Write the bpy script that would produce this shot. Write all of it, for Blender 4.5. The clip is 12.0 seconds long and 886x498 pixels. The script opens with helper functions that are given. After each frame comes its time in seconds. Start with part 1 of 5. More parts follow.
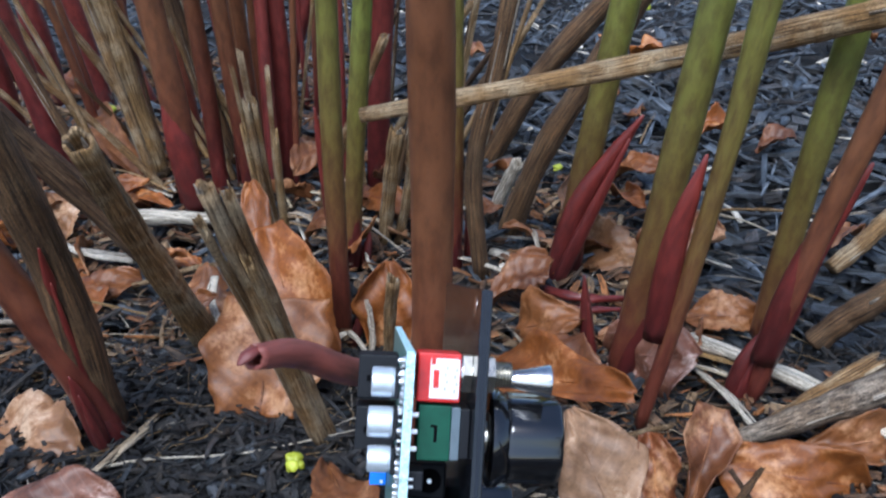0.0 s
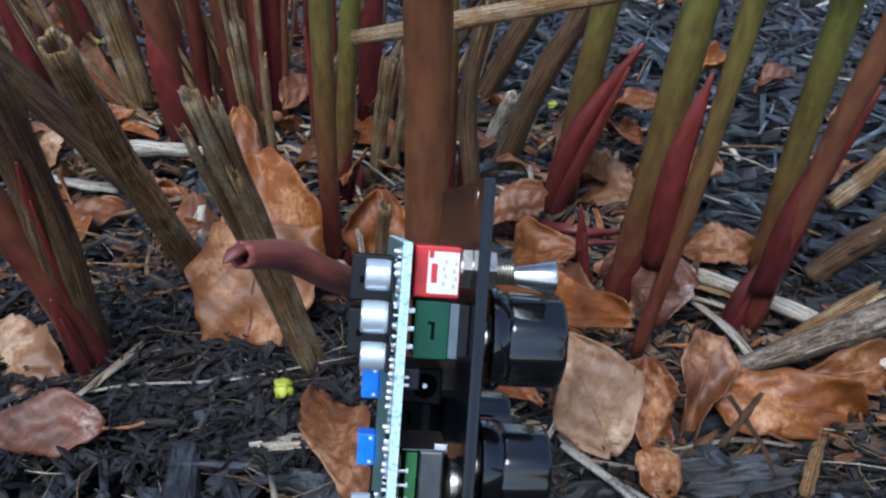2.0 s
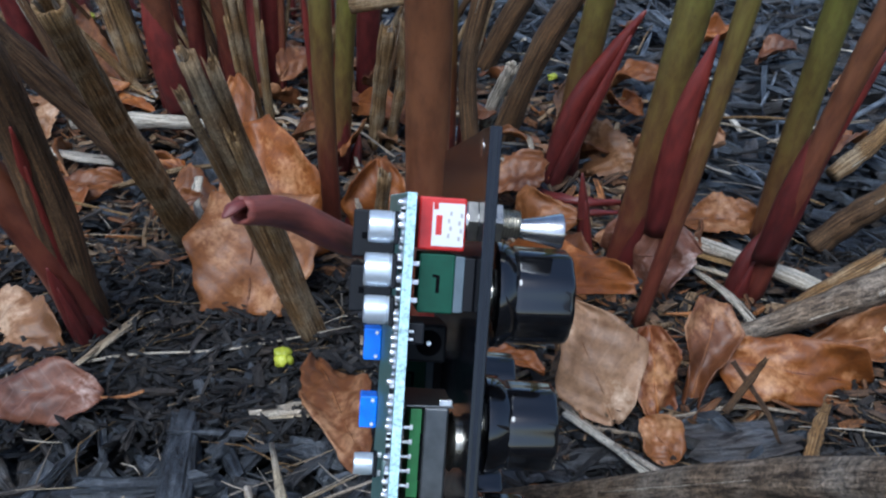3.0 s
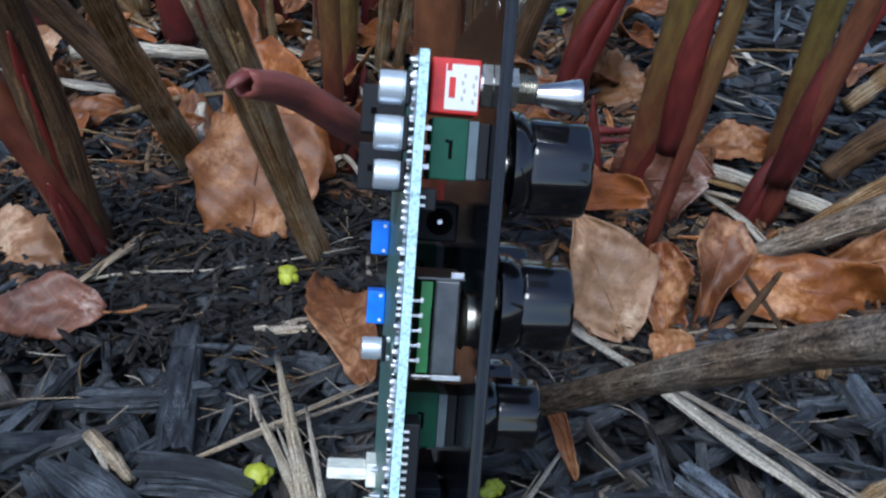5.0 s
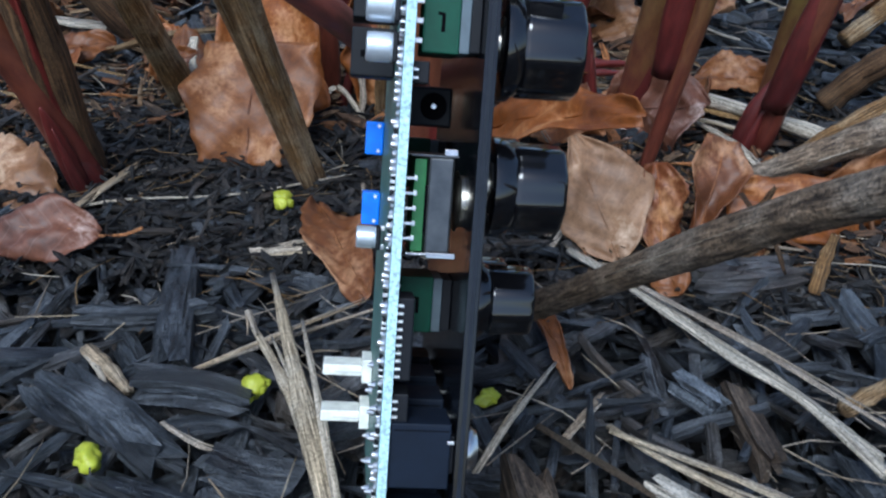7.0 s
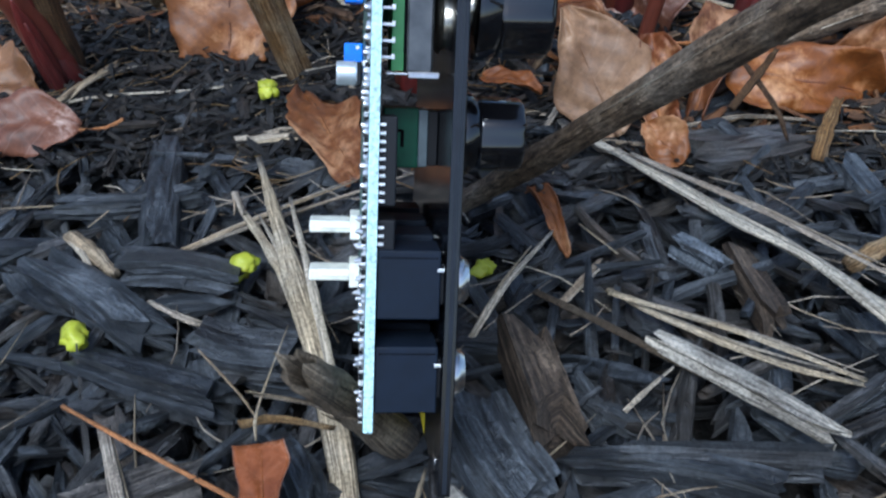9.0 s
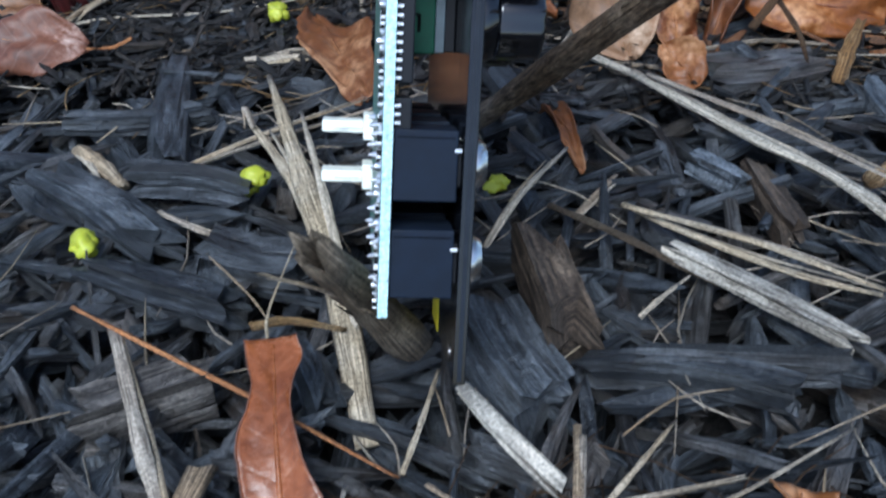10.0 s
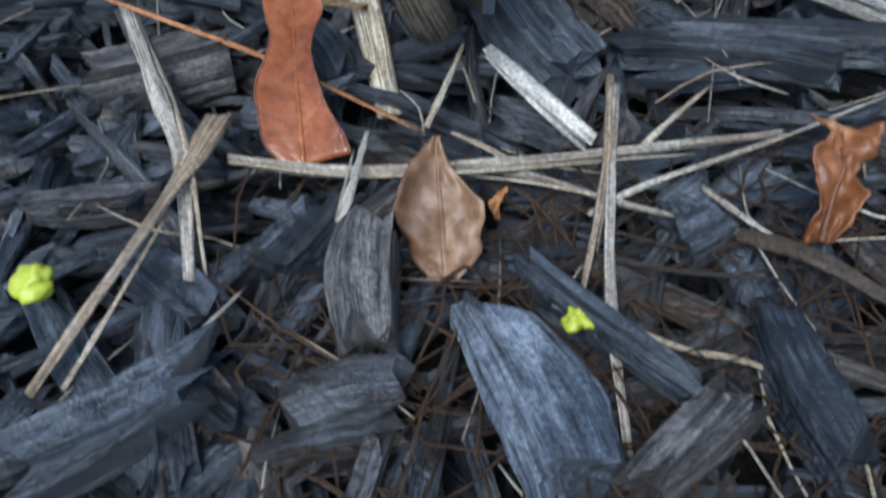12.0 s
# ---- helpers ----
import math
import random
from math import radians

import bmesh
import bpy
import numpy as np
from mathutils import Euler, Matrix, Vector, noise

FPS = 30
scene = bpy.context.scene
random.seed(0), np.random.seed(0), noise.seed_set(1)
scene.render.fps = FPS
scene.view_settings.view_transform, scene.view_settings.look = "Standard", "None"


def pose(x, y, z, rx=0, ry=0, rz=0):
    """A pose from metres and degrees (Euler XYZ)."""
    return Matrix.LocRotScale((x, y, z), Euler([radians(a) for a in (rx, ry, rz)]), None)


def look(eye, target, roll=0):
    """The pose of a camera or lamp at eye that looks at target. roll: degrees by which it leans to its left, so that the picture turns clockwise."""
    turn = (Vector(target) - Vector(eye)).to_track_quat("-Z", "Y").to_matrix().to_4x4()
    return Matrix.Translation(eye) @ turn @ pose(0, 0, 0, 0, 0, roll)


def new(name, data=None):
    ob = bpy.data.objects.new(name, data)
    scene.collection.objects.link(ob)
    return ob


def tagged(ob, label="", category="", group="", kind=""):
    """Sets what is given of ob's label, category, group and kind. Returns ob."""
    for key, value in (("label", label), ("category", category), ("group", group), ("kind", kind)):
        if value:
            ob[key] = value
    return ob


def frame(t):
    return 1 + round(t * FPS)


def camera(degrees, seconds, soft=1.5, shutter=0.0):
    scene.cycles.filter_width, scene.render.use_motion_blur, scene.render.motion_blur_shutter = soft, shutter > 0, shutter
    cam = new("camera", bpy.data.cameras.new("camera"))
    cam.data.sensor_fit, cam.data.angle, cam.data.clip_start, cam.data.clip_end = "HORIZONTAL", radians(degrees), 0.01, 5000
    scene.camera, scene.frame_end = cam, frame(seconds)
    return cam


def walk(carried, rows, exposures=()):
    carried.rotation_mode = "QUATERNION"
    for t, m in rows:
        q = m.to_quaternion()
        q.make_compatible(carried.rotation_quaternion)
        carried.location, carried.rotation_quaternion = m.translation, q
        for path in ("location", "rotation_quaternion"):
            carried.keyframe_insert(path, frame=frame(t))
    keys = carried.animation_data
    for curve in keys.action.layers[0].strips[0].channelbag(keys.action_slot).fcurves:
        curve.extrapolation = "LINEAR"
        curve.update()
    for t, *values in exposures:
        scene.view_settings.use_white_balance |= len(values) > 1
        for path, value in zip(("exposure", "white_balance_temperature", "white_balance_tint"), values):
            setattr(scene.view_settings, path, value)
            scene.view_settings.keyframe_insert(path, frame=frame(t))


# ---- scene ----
cam = camera(52.32, 12.0, soft=2.2, shutter=0.5)
PATH = [
    (0, (0.03811, 0.00264, 0.21050), (0.03423, 0.18666, 0.13227), -1.79),
    (0.5, (0.03596, 0.00468, 0.20411), (0.03209, 0.18698, 0.12195), -1.42),
    (1, (0.03604, 0.00508, 0.20208), (0.03274, 0.18657, 0.11813), -1.09),
    (1.5, (0.03609, 0.00684, 0.19953), (0.03347, 0.18764, 0.11407), -0.98),
    (2, (0.03609, 0.00700, 0.19664), (0.03440, 0.18675, 0.10895), -0.95),
    (2.5, (0.03565, 0.00862, 0.19320), (0.03435, 0.18728, 0.10331), -1.07),
    (4.5, (0.03282, 0.00539, 0.18168), (0.03177, 0.18044, 0.08495), -0.73),
    (5, (0.03311, 0.00603, 0.17537), (0.03107, 0.17951, 0.07588), -0.82),
    (5.5, (0.03186, 0.00419, 0.17311), (0.02969, 0.17626, 0.07120), -0.93),
    (6, (0.03270, 0.00376, 0.17011), (0.03100, 0.17472, 0.06633), -0.77),
    (6.5, (0.03255, 0.00036, 0.16727), (0.03125, 0.17061, 0.06232), -0.55),
    (8.5, (0.03742, -0.00285, 0.14855), (0.03609, 0.16140, 0.03444), -3.00),
    (9, (0.03476, -0.00512, 0.14389), (0.03323, 0.15681, 0.02653), -2.84),
    (9.5, (0.03451, -0.00751, 0.13862), (0.03189, 0.15225, 0.01834), -2.59),
    (10, (0.03254, -0.01038, 0.13234), (0.02941, 0.14678, 0.00869), -2.63),
    (10.5, (0.03068, -0.01500, 0.12631), (0.02611, 0.13873, -0.00155), -2.98),
    (11, (0.03119, -0.01923, 0.11720), (0.02553, 0.13043, -0.01535), -3.19),
    (11.5, (0.02935, -0.02557, 0.10780), (0.02224, 0.11922, -0.02999), -3.38),
    (12, (0.02881, -0.03139, 0.10016), (0.02270, 0.10790, -0.04322), -2.75),
]
walk(cam, [(t, look(eye, target, roll)) for t, eye, target, roll in PATH], [(0, 0.84, 5850, 11), (2.5, 0.46, 5820, 10), (5.5, 0.38, 5800, 9), (9.5, 0.6, 5780, 8), (12, 0.83, 5800, 8)])

# ---- light ----
world = bpy.data.worlds.new("sky")
scene.world = world
world.use_nodes = True
wt = world.node_tree
sky = wt.nodes.new("ShaderNodeTexSky")
sky.sky_type, sky.sun_disc = "NISHITA", False
sky.sun_elevation, sky.sun_rotation = radians(55), radians(194)
sky.air_density, sky.dust_density, sky.ozone_density = 1.0, 1.5, 1.0
wt.links.new(sky.outputs[0], wt.nodes["Background"].inputs[0])
wt.nodes["Background"].inputs[1].default_value = 0.135
sun = new("sun", bpy.data.lights.new("sun", "SUN"))
sun.data.energy, sun.data.angle, sun.data.color = 2.3, radians(32), (0.9, 0.97, 1.0)
sun.matrix_world = look((-0.2, -0.8, 1.2), (0, 0, 0))


# ---- materials ----
def nodes_of(m):
    m.use_nodes = True
    nt = m.node_tree
    return nt, nt.nodes["Principled BSDF"]


def ramp(nt, fac, stops):
    r = nt.nodes.new("ShaderNodeValToRGB")
    els = r.color_ramp.elements
    while len(els) < len(stops):
        els.new(0.5)
    for e, (p, c) in zip(els, stops):
        e.position, e.color = p, (*c, 1)
    nt.links.new(fac, r.inputs[0])
    return r.outputs[0]


def noise_tex(nt, vec, scale, detail=4.0, rough=0.6):
    n = nt.nodes.new("ShaderNodeTexNoise")
    n.inputs["Scale"].default_value, n.inputs["Detail"].default_value, n.inputs["Roughness"].default_value = scale, detail, rough
    nt.links.new(vec, n.inputs["Vector"])
    return n.outputs["Fac"]


def maths(nt, op, a, b):
    n = nt.nodes.new("ShaderNodeMath")
    n.operation = op
    for i, v in enumerate((a, b)):
        if isinstance(v, (int, float)):
            n.inputs[i].default_value = v
        else:
            nt.links.new(v, n.inputs[i])
    return n.outputs[0]


def blend(nt, fac, a, b, kind="MIX"):
    n = nt.nodes.new("ShaderNodeMix")
    n.data_type, n.blend_type = "RGBA", kind
    for i, v in ((0, fac), (6, a), (7, b)):
        if isinstance(v, (int, float)):
            n.inputs[i].default_value = v
        elif isinstance(v, tuple):
            n.inputs[i].default_value = (*v, 1)
        else:
            nt.links.new(v, n.inputs[i])
    return n.outputs[2]


def scaled_uv(nt, su, sv, shift):
    """UV is (turns or metres across, metres along); shift moves the grain from piece to piece."""
    uv = nt.nodes.new("ShaderNodeUVMap")
    m = nt.nodes.new("ShaderNodeMapping")
    m.inputs["Scale"].default_value = (su, sv, 1)
    nt.links.new(uv.outputs[0], m.inputs["Vector"])
    c = nt.nodes.new("ShaderNodeCombineXYZ")
    nt.links.new(maths(nt, "MULTIPLY", shift, 37.0), c.inputs[0])
    nt.links.new(maths(nt, "MULTIPLY", shift, 91.0), c.inputs[2])
    nt.links.new(c.outputs[0], m.inputs["Location"])
    return m.outputs[0], uv.outputs[0]


def piece_random(nt):
    oi, ge = nt.nodes.new("ShaderNodeObjectInfo"), nt.nodes.new("ShaderNodeNewGeometry")
    return maths(nt, "FRACT", maths(nt, "ADD", oi.outputs["Random"], ge.outputs["Random Per Island"]), 0.0)


def bumped(nt, bsdf, height, strength, distance):
    b = nt.nodes.new("ShaderNodeBump")
    b.inputs["Strength"].default_value, b.inputs["Distance"].default_value = strength, distance
    nt.links.new(height, b.inputs["Height"])
    nt.links.new(b.outputs[0], bsdf.inputs["Normal"])


def fibrous(name, tones, across=3.0, along=60.0, rough=0.75, worn=(0.3, 0.3, 0.3), wear=0.25, bump=0.6, depth=0.0006, spec=0.4, fine=400.0):
    """Wood, straw and dry stalks: a tone for each piece, streaks along the grain, pale worn patches and fine relief."""
    m = bpy.data.materials.new(name)
    nt, b = nodes_of(m)
    rnd = piece_random(nt)
    vec, uv = scaled_uv(nt, across, along, rnd)
    streak = noise_tex(nt, vec, 6.0, 5.0, 0.65)
    geo = nt.nodes.new("ShaderNodeNewGeometry")
    blot = noise_tex(nt, geo.outputs["Position"], 70.0, 3.0)
    grain = noise_tex(nt, geo.outputs["Position"], fine, 3.0)
    n = len(tones)
    base = ramp(nt, rnd, [((i + 0.5) / n, c) for i, c in enumerate(tones)])
    dark = blend(nt, 1.0, base, ramp(nt, streak, [(0.36, (0.22, 0.2, 0.19)), (0.47, (0.8, 0.8, 0.8)), (0.54, (1.05, 1.05, 1.05)), (0.64, (1.9, 1.85, 1.8))]), "MULTIPLY")
    mix = maths(nt, "MULTIPLY", ramp(nt, maths(nt, "ADD", maths(nt, "MULTIPLY", blot, 0.6), maths(nt, "MULTIPLY", streak, 0.5)), [(0.52, (0, 0, 0)), (0.72, (1, 1, 1))]), wear)
    col = blend(nt, mix, dark, worn)
    tiny = noise_tex(nt, geo.outputs["Position"], 1400.0, 3.0)
    col = blend(nt, 1.0, col, ramp(nt, tiny, [(0.35, (0.6, 0.6, 0.6)), (0.5, (1, 1, 1)), (0.65, (1.35, 1.35, 1.35))]), "MULTIPLY")
    nt.links.new(col, b.inputs["Base Color"])
    b.inputs["Specular IOR Level"].default_value = spec
    nt.links.new(maths(nt, "ADD", maths(nt, "MULTIPLY", grain, 0.35), rough - 0.17), b.inputs["Roughness"])
    bumped(nt, b, maths(nt, "ADD", maths(nt, "ADD", streak, maths(nt, "MULTIPLY", grain, 0.6)), maths(nt, "MULTIPLY", tiny, 0.25)), bump, depth)
    return m


def living(name, low, high, start, end, rough=0.42, spots=0.25):
    """Smooth stalk skin whose pigment goes from low to high along the stalk."""
    m = bpy.data.materials.new(name)
    nt, b = nodes_of(m)
    rnd = piece_random(nt)
    vec, uv = scaled_uv(nt, 2.0, 20.0, rnd)
    sep = nt.nodes.new("ShaderNodeSeparateXYZ")
    nt.links.new(uv, sep.inputs[0])
    streak = noise_tex(nt, vec, 5.0, 4.0)
    geo = nt.nodes.new("ShaderNodeNewGeometry")
    blot = noise_tex(nt, geo.outputs["Position"], 120.0, 4.0)
    speck = noise_tex(nt, geo.outputs["Position"], 420.0, 2.0)
    fac = maths(nt, "ADD", maths(nt, "DIVIDE", maths(nt, "SUBTRACT", sep.outputs[1], start), end - start), maths(nt, "MULTIPLY", maths(nt, "SUBTRACT", streak, 0.5), 0.4))
    fac = maths(nt, "ADD", fac, maths(nt, "MULTIPLY", maths(nt, "SUBTRACT", rnd, 0.5), 0.5))
    col = ramp(nt, fac, [(0.0, low), (0.5, tuple((p + q) / 2 for p, q in zip(low, high))), (1.0, high)])
    col = blend(nt, 1.0, col, ramp(nt, streak, [(0.3, (0.62, 0.58, 0.56)), (0.6, (1.12, 1.1, 1.08))]), "MULTIPLY")
    col = blend(nt, maths(nt, "MULTIPLY", ramp(nt, speck, [(0.66, (0, 0, 0)), (0.74, (1, 1, 1))]), spots), col, (0.05, 0.02, 0.015))
    nt.links.new(col, b.inputs["Base Color"])
    nt.links.new(maths(nt, "ADD", maths(nt, "MULTIPLY", blot, 0.3), rough - 0.12), b.inputs["Roughness"])
    b.inputs["Subsurface Weight"].default_value = 0.06
    b.inputs["Subsurface Radius"].default_value = (0.002, 0.001, 0.0005)
    bumped(nt, b, maths(nt, "ADD", streak, maths(nt, "MULTIPLY", blot, 0.5)), 0.35, 0.0005)
    return m


def leafy(name, tones, pale, rough=0.5):
    """Dead leaf: blotches, side veins, pale bleached patches; lets a little light through."""
    m = bpy.data.materials.new(name)
    nt, b = nodes_of(m)
    rnd = piece_random(nt)
    vec, uv = scaled_uv(nt, 1.0, 1.0, rnd)
    geo = nt.nodes.new("ShaderNodeNewGeometry")
    blot = noise_tex(nt, geo.outputs["Position"], 42.0, 5.0, 0.6)
    fine = noise_tex(nt, geo.outputs["Position"], 500.0, 4.0)
    sep = nt.nodes.new("ShaderNodeSeparateXYZ")
    nt.links.new(uv, sep.inputs[0])
    slant = maths(nt, "ADD", sep.outputs[1], maths(nt, "MULTIPLY", maths(nt, "ABSOLUTE", sep.outputs[0], 0.0), -0.7))
    vein = maths(nt, "ABSOLUTE", maths(nt, "SINE", maths(nt, "MULTIPLY", slant, 480.0), 0.0), 0.0)
    veins = ramp(nt, vein, [(0.0, (1, 1, 1)), (0.22, (0, 0, 0))])
    n = len(tones)
    base = ramp(nt, rnd, [((i + 0.5) / n, c) for i, c in enumerate(tones)])
    col = blend(nt, 1.0, base, ramp(nt, blot, [(0.3, (0.36, 0.29, 0.24)), (0.46, (0.75, 0.72, 0.7)), (0.7, (1.25, 1.25, 1.25))]), "MULTIPLY")
    col = blend(nt, maths(nt, "MULTIPLY", ramp(nt, maths(nt, "ADD", blot, maths(nt, "MULTIPLY", fine, 0.25)), [(0.66, (0, 0, 0)), (0.8, (1, 1, 1))]), 0.6), col, pale)
    scuff = noise_tex(nt, geo.outputs["Position"], 160.0, 6.0, 0.75)
    col = blend(nt, maths(nt, "MULTIPLY", ramp(nt, maths(nt, "ADD", maths(nt, "MULTIPLY", scuff, 0.7), maths(nt, "MULTIPLY", blot, 0.3)), [(0.52, (0, 0, 0)), (0.66, (1, 1, 1))]), 0.12), col, pale)
    col = blend(nt, maths(nt, "MULTIPLY", ramp(nt, scuff, [(0.3, (1, 1, 1)), (0.4, (0, 0, 0))]), 0.5), col, tuple(0.3 * c for c in tones[0]))
    col = blend(nt, maths(nt, "MULTIPLY", veins, 0.06), col, tuple(min(1, c * 1.2) for c in pale))
    speck = noise_tex(nt, geo.outputs["Position"], 1500.0, 3.0)
    col = blend(nt, 1.0, col, ramp(nt, fine, [(0.35, (0.78, 0.75, 0.72)), (0.5, (1, 1, 1)), (0.65, (1.12, 1.12, 1.12))]), "MULTIPLY")
    col = blend(nt, maths(nt, "MULTIPLY", ramp(nt, speck, [(0.62, (0, 0, 0)), (0.72, (1, 1, 1))]), 0.2), col, (0.06, 0.025, 0.012))
    nt.links.new(col, b.inputs["Base Color"])
    nt.links.new(maths(nt, "ADD", maths(nt, "MULTIPLY", fine, 0.35), rough - 0.15), b.inputs["Roughness"])
    bumped(nt, b, maths(nt, "ADD", maths(nt, "ADD", blot, maths(nt, "MULTIPLY", veins, 0.05)), maths(nt, "MULTIPLY", fine, 0.35)), 0.6, 0.0007)
    b.inputs["Transmission Weight"].default_value = 0.0
    return m


def plain(name, col, rough, metal=0.0, spec=0.5, var=0.2, scale=300.0, bump=0.15, coat=0.0):
    """Manufactured surface with slight unevenness and dust."""
    m = bpy.data.materials.new(name)
    nt, b = nodes_of(m)
    geo = nt.nodes.new("ShaderNodeNewGeometry")
    n1 = noise_tex(nt, geo.outputs["Position"], scale, 4.0)
    n2 = noise_tex(nt, geo.outputs["Position"], scale * 6, 3.0)
    c = blend(nt, 1.0, col, ramp(nt, n1, [(0.3, (1 - var,) * 3), (0.7, (1 + var,) * 3)]), "MULTIPLY")
    nt.links.new(c, b.inputs["Base Color"])
    nt.links.new(maths(nt, "ADD", maths(nt, "MULTIPLY", n1, 0.25), max(0.0, rough - 0.12)), b.inputs["Roughness"])
    b.inputs["Metallic"].default_value, b.inputs["Specular IOR Level"].default_value = metal, spec
    b.inputs["Coat Weight"].default_value = coat
    bumped(nt, b, n2, bump, 0.00008)
    return m


LITTER = fibrous("plant_litter", [(0.07, 0.034, 0.018), (0.16, 0.06, 0.02), (0.04, 0.022, 0.014), (0.24, 0.09, 0.026), (0.08, 0.045, 0.025), (0.25, 0.16, 0.085), (0.03, 0.018, 0.012)], across=90, along=20, rough=0.65, worn=(0.28, 0.18, 0.1), wear=0.3, bump=0.9, depth=0.001)
MULCH = fibrous("dyed_mulch", [(0.009, 0.011, 0.015), (0.026, 0.032, 0.041), (0.012, 0.014, 0.018), (0.058, 0.066, 0.077), (0.036, 0.028, 0.021), (0.007, 0.008, 0.011), (0.042, 0.049, 0.058), (0.07, 0.052, 0.038), (0.016, 0.02, 0.026), (0.03, 0.034, 0.04), (0.02, 0.015, 0.012)], across=190, along=13, rough=0.42, worn=(0.15, 0.165, 0.185), wear=0.5, bump=1.0, depth=0.0014, spec=0.55)
SOIL = fibrous("soil", [(0.011, 0.009, 0.008), (0.014, 0.011, 0.009)], across=60, along=60, rough=0.85, worn=(0.03, 0.024, 0.019), wear=0.3, bump=1.0, depth=0.003)
DARKCRUMBS = fibrous("damp_crumbs", [(0.006, 0.006, 0.007), (0.015, 0.014, 0.014), (0.009, 0.008, 0.008), (0.03, 0.022, 0.016), (0.01, 0.011, 0.013)], across=160, along=30, rough=0.55, worn=(0.06, 0.055, 0.05), wear=0.3, bump=1.0, depth=0.001)
DEAD = fibrous("dry_stalk", [(0.25, 0.138, 0.05), (0.17, 0.088, 0.03), (0.22, 0.122, 0.046), (0.3, 0.175, 0.066)], across=9, along=7, worn=(0.55, 0.45, 0.3), wear=0.6, bump=0.9, depth=0.001)
DARKDEAD = fibrous("dark_dry_stalk", [(0.082, 0.04, 0.015), (0.108, 0.055, 0.022), (0.066, 0.033, 0.015)], across=9, along=7, worn=(0.3, 0.21, 0.12), wear=0.2, bump=0.9, depth=0.001)
STRAW = fibrous("pale_straw", [(0.34, 0.27, 0.18), (0.24, 0.17, 0.105), (0.3, 0.25, 0.2), (0.2, 0.155, 0.11), (0.42, 0.36, 0.28)], across=6, along=12, worn=(0.64, 0.59, 0.5), wear=0.4, bump=0.6, depth=0.0006)
PALE = fibrous("bleached_wood", [(0.52, 0.46, 0.37), (0.44, 0.38, 0.3)], across=8, along=8, worn=(0.6, 0.56, 0.48), wear=0.45, bump=0.8, depth=0.0008)
BROWNCHIP = fibrous("brown_bark", [(0.12, 0.085, 0.055), (0.15, 0.105, 0.07)], across=130, along=10, worn=(0.3, 0.26, 0.2), wear=0.35, bump=1.0, depth=0.0015)
DARKBARK = fibrous("dark_brown_bark", [(0.06, 0.042, 0.03), (0.11, 0.075, 0.05)], across=140, along=10, worn=(0.28, 0.21, 0.15), wear=0.5, bump=1.0, depth=0.0015)
GREYCHIP = fibrous("weathered_chip", [(0.055, 0.066, 0.082), (0.085, 0.1, 0.12)], across=130, along=10, worn=(0.34, 0.37, 0.41), wear=0.5, bump=1.0, depth=0.0015)
NEEDLE = fibrous("orange_needle", [(0.3, 0.12, 0.042), (0.23, 0.095, 0.036)], across=3, along=10, worn=(0.45, 0.28, 0.14), wear=0.2, bump=0.4)
DARKWOOD = fibrous("dark_split_wood", [(0.03, 0.028, 0.028), (0.06, 0.052, 0.047)], across=150, along=10, rough=0.5, worn=(0.24, 0.22, 0.2), wear=0.55, bump=1.0, depth=0.0014)
GREYSTRAW = fibrous("greyed_splinter", [(0.36, 0.33, 0.28), (0.28, 0.25, 0.21)], across=90, along=8, worn=(0.55, 0.52, 0.46), wear=0.5, bump=0.8, depth=0.0008)
GREYSTALK = fibrous("weathered_grey_stalk", [(0.18, 0.135, 0.09), (0.13, 0.1, 0.07)], across=9, along=7, worn=(0.42, 0.36, 0.28), wear=0.5, bump=0.9, depth=0.001)
GREENSTEM = living("olive_stalk", (0.12, 0.03, 0.018), (0.14, 0.17, 0.03), 0.02, 0.21)
BROWNSTEM = living("bronze_stalk", (0.1, 0.016, 0.013), (0.15, 0.058, 0.025), 0.01, 0.13)
REDSTEM = living("crimson_stalk", (0.085, 0.011, 0.012), (0.17, 0.03, 0.024), 0.0, 0.16)
SHEATH = living("crimson_sheath", (0.055, 0.009, 0.009), (0.17, 0.024, 0.018), 0.0, 0.07, rough=0.38, spots=0.1)
LEAF_ORANGE = leafy("orange_brown_leaf", [(0.27, 0.078, 0.01), (0.2, 0.06, 0.01), (0.32, 0.095, 0.01), (0.17, 0.048, 0.013)], (0.52, 0.28, 0.13))
LEAF_BROWN = leafy("brown_leaf", [(0.2, 0.07, 0.018), (0.14, 0.045, 0.013), (0.23, 0.08, 0.02)], (0.45, 0.25, 0.13))
LEAF_TAN = leafy("tan_leaf", [(0.27, 0.13, 0.055), (0.24, 0.11, 0.044)], (0.52, 0.37, 0.25))
LEAF_BLEACHED = leafy("bleached_leaf", [(0.32, 0.18, 0.098), (0.35, 0.2, 0.11)], (0.62, 0.49, 0.37), rough=0.55)
LEAF_DULL = leafy("dull_brown_leaf", [(0.17, 0.088, 0.042), (0.15, 0.075, 0.036)], (0.3, 0.19, 0.11))
LEAF_GLOSS = leafy("glossy_russet_leaf", [(0.3, 0.092, 0.026), (0.27, 0.08, 0.024)], (0.48, 0.27, 0.17), rough=0.24)
PETIOLE = living("dusty_red_petiole", (0.13, 0.026, 0.022), (0.19, 0.05, 0.038), 0.0, 0.08, rough=0.5)
BRANCH = fibrous("weathered_branch", [(0.14, 0.095, 0.06), (0.11, 0.076, 0.05)], across=4, along=30, worn=(0.33, 0.29, 0.24), wear=0.45, bump=1.0, depth=0.001, fine=900.0)
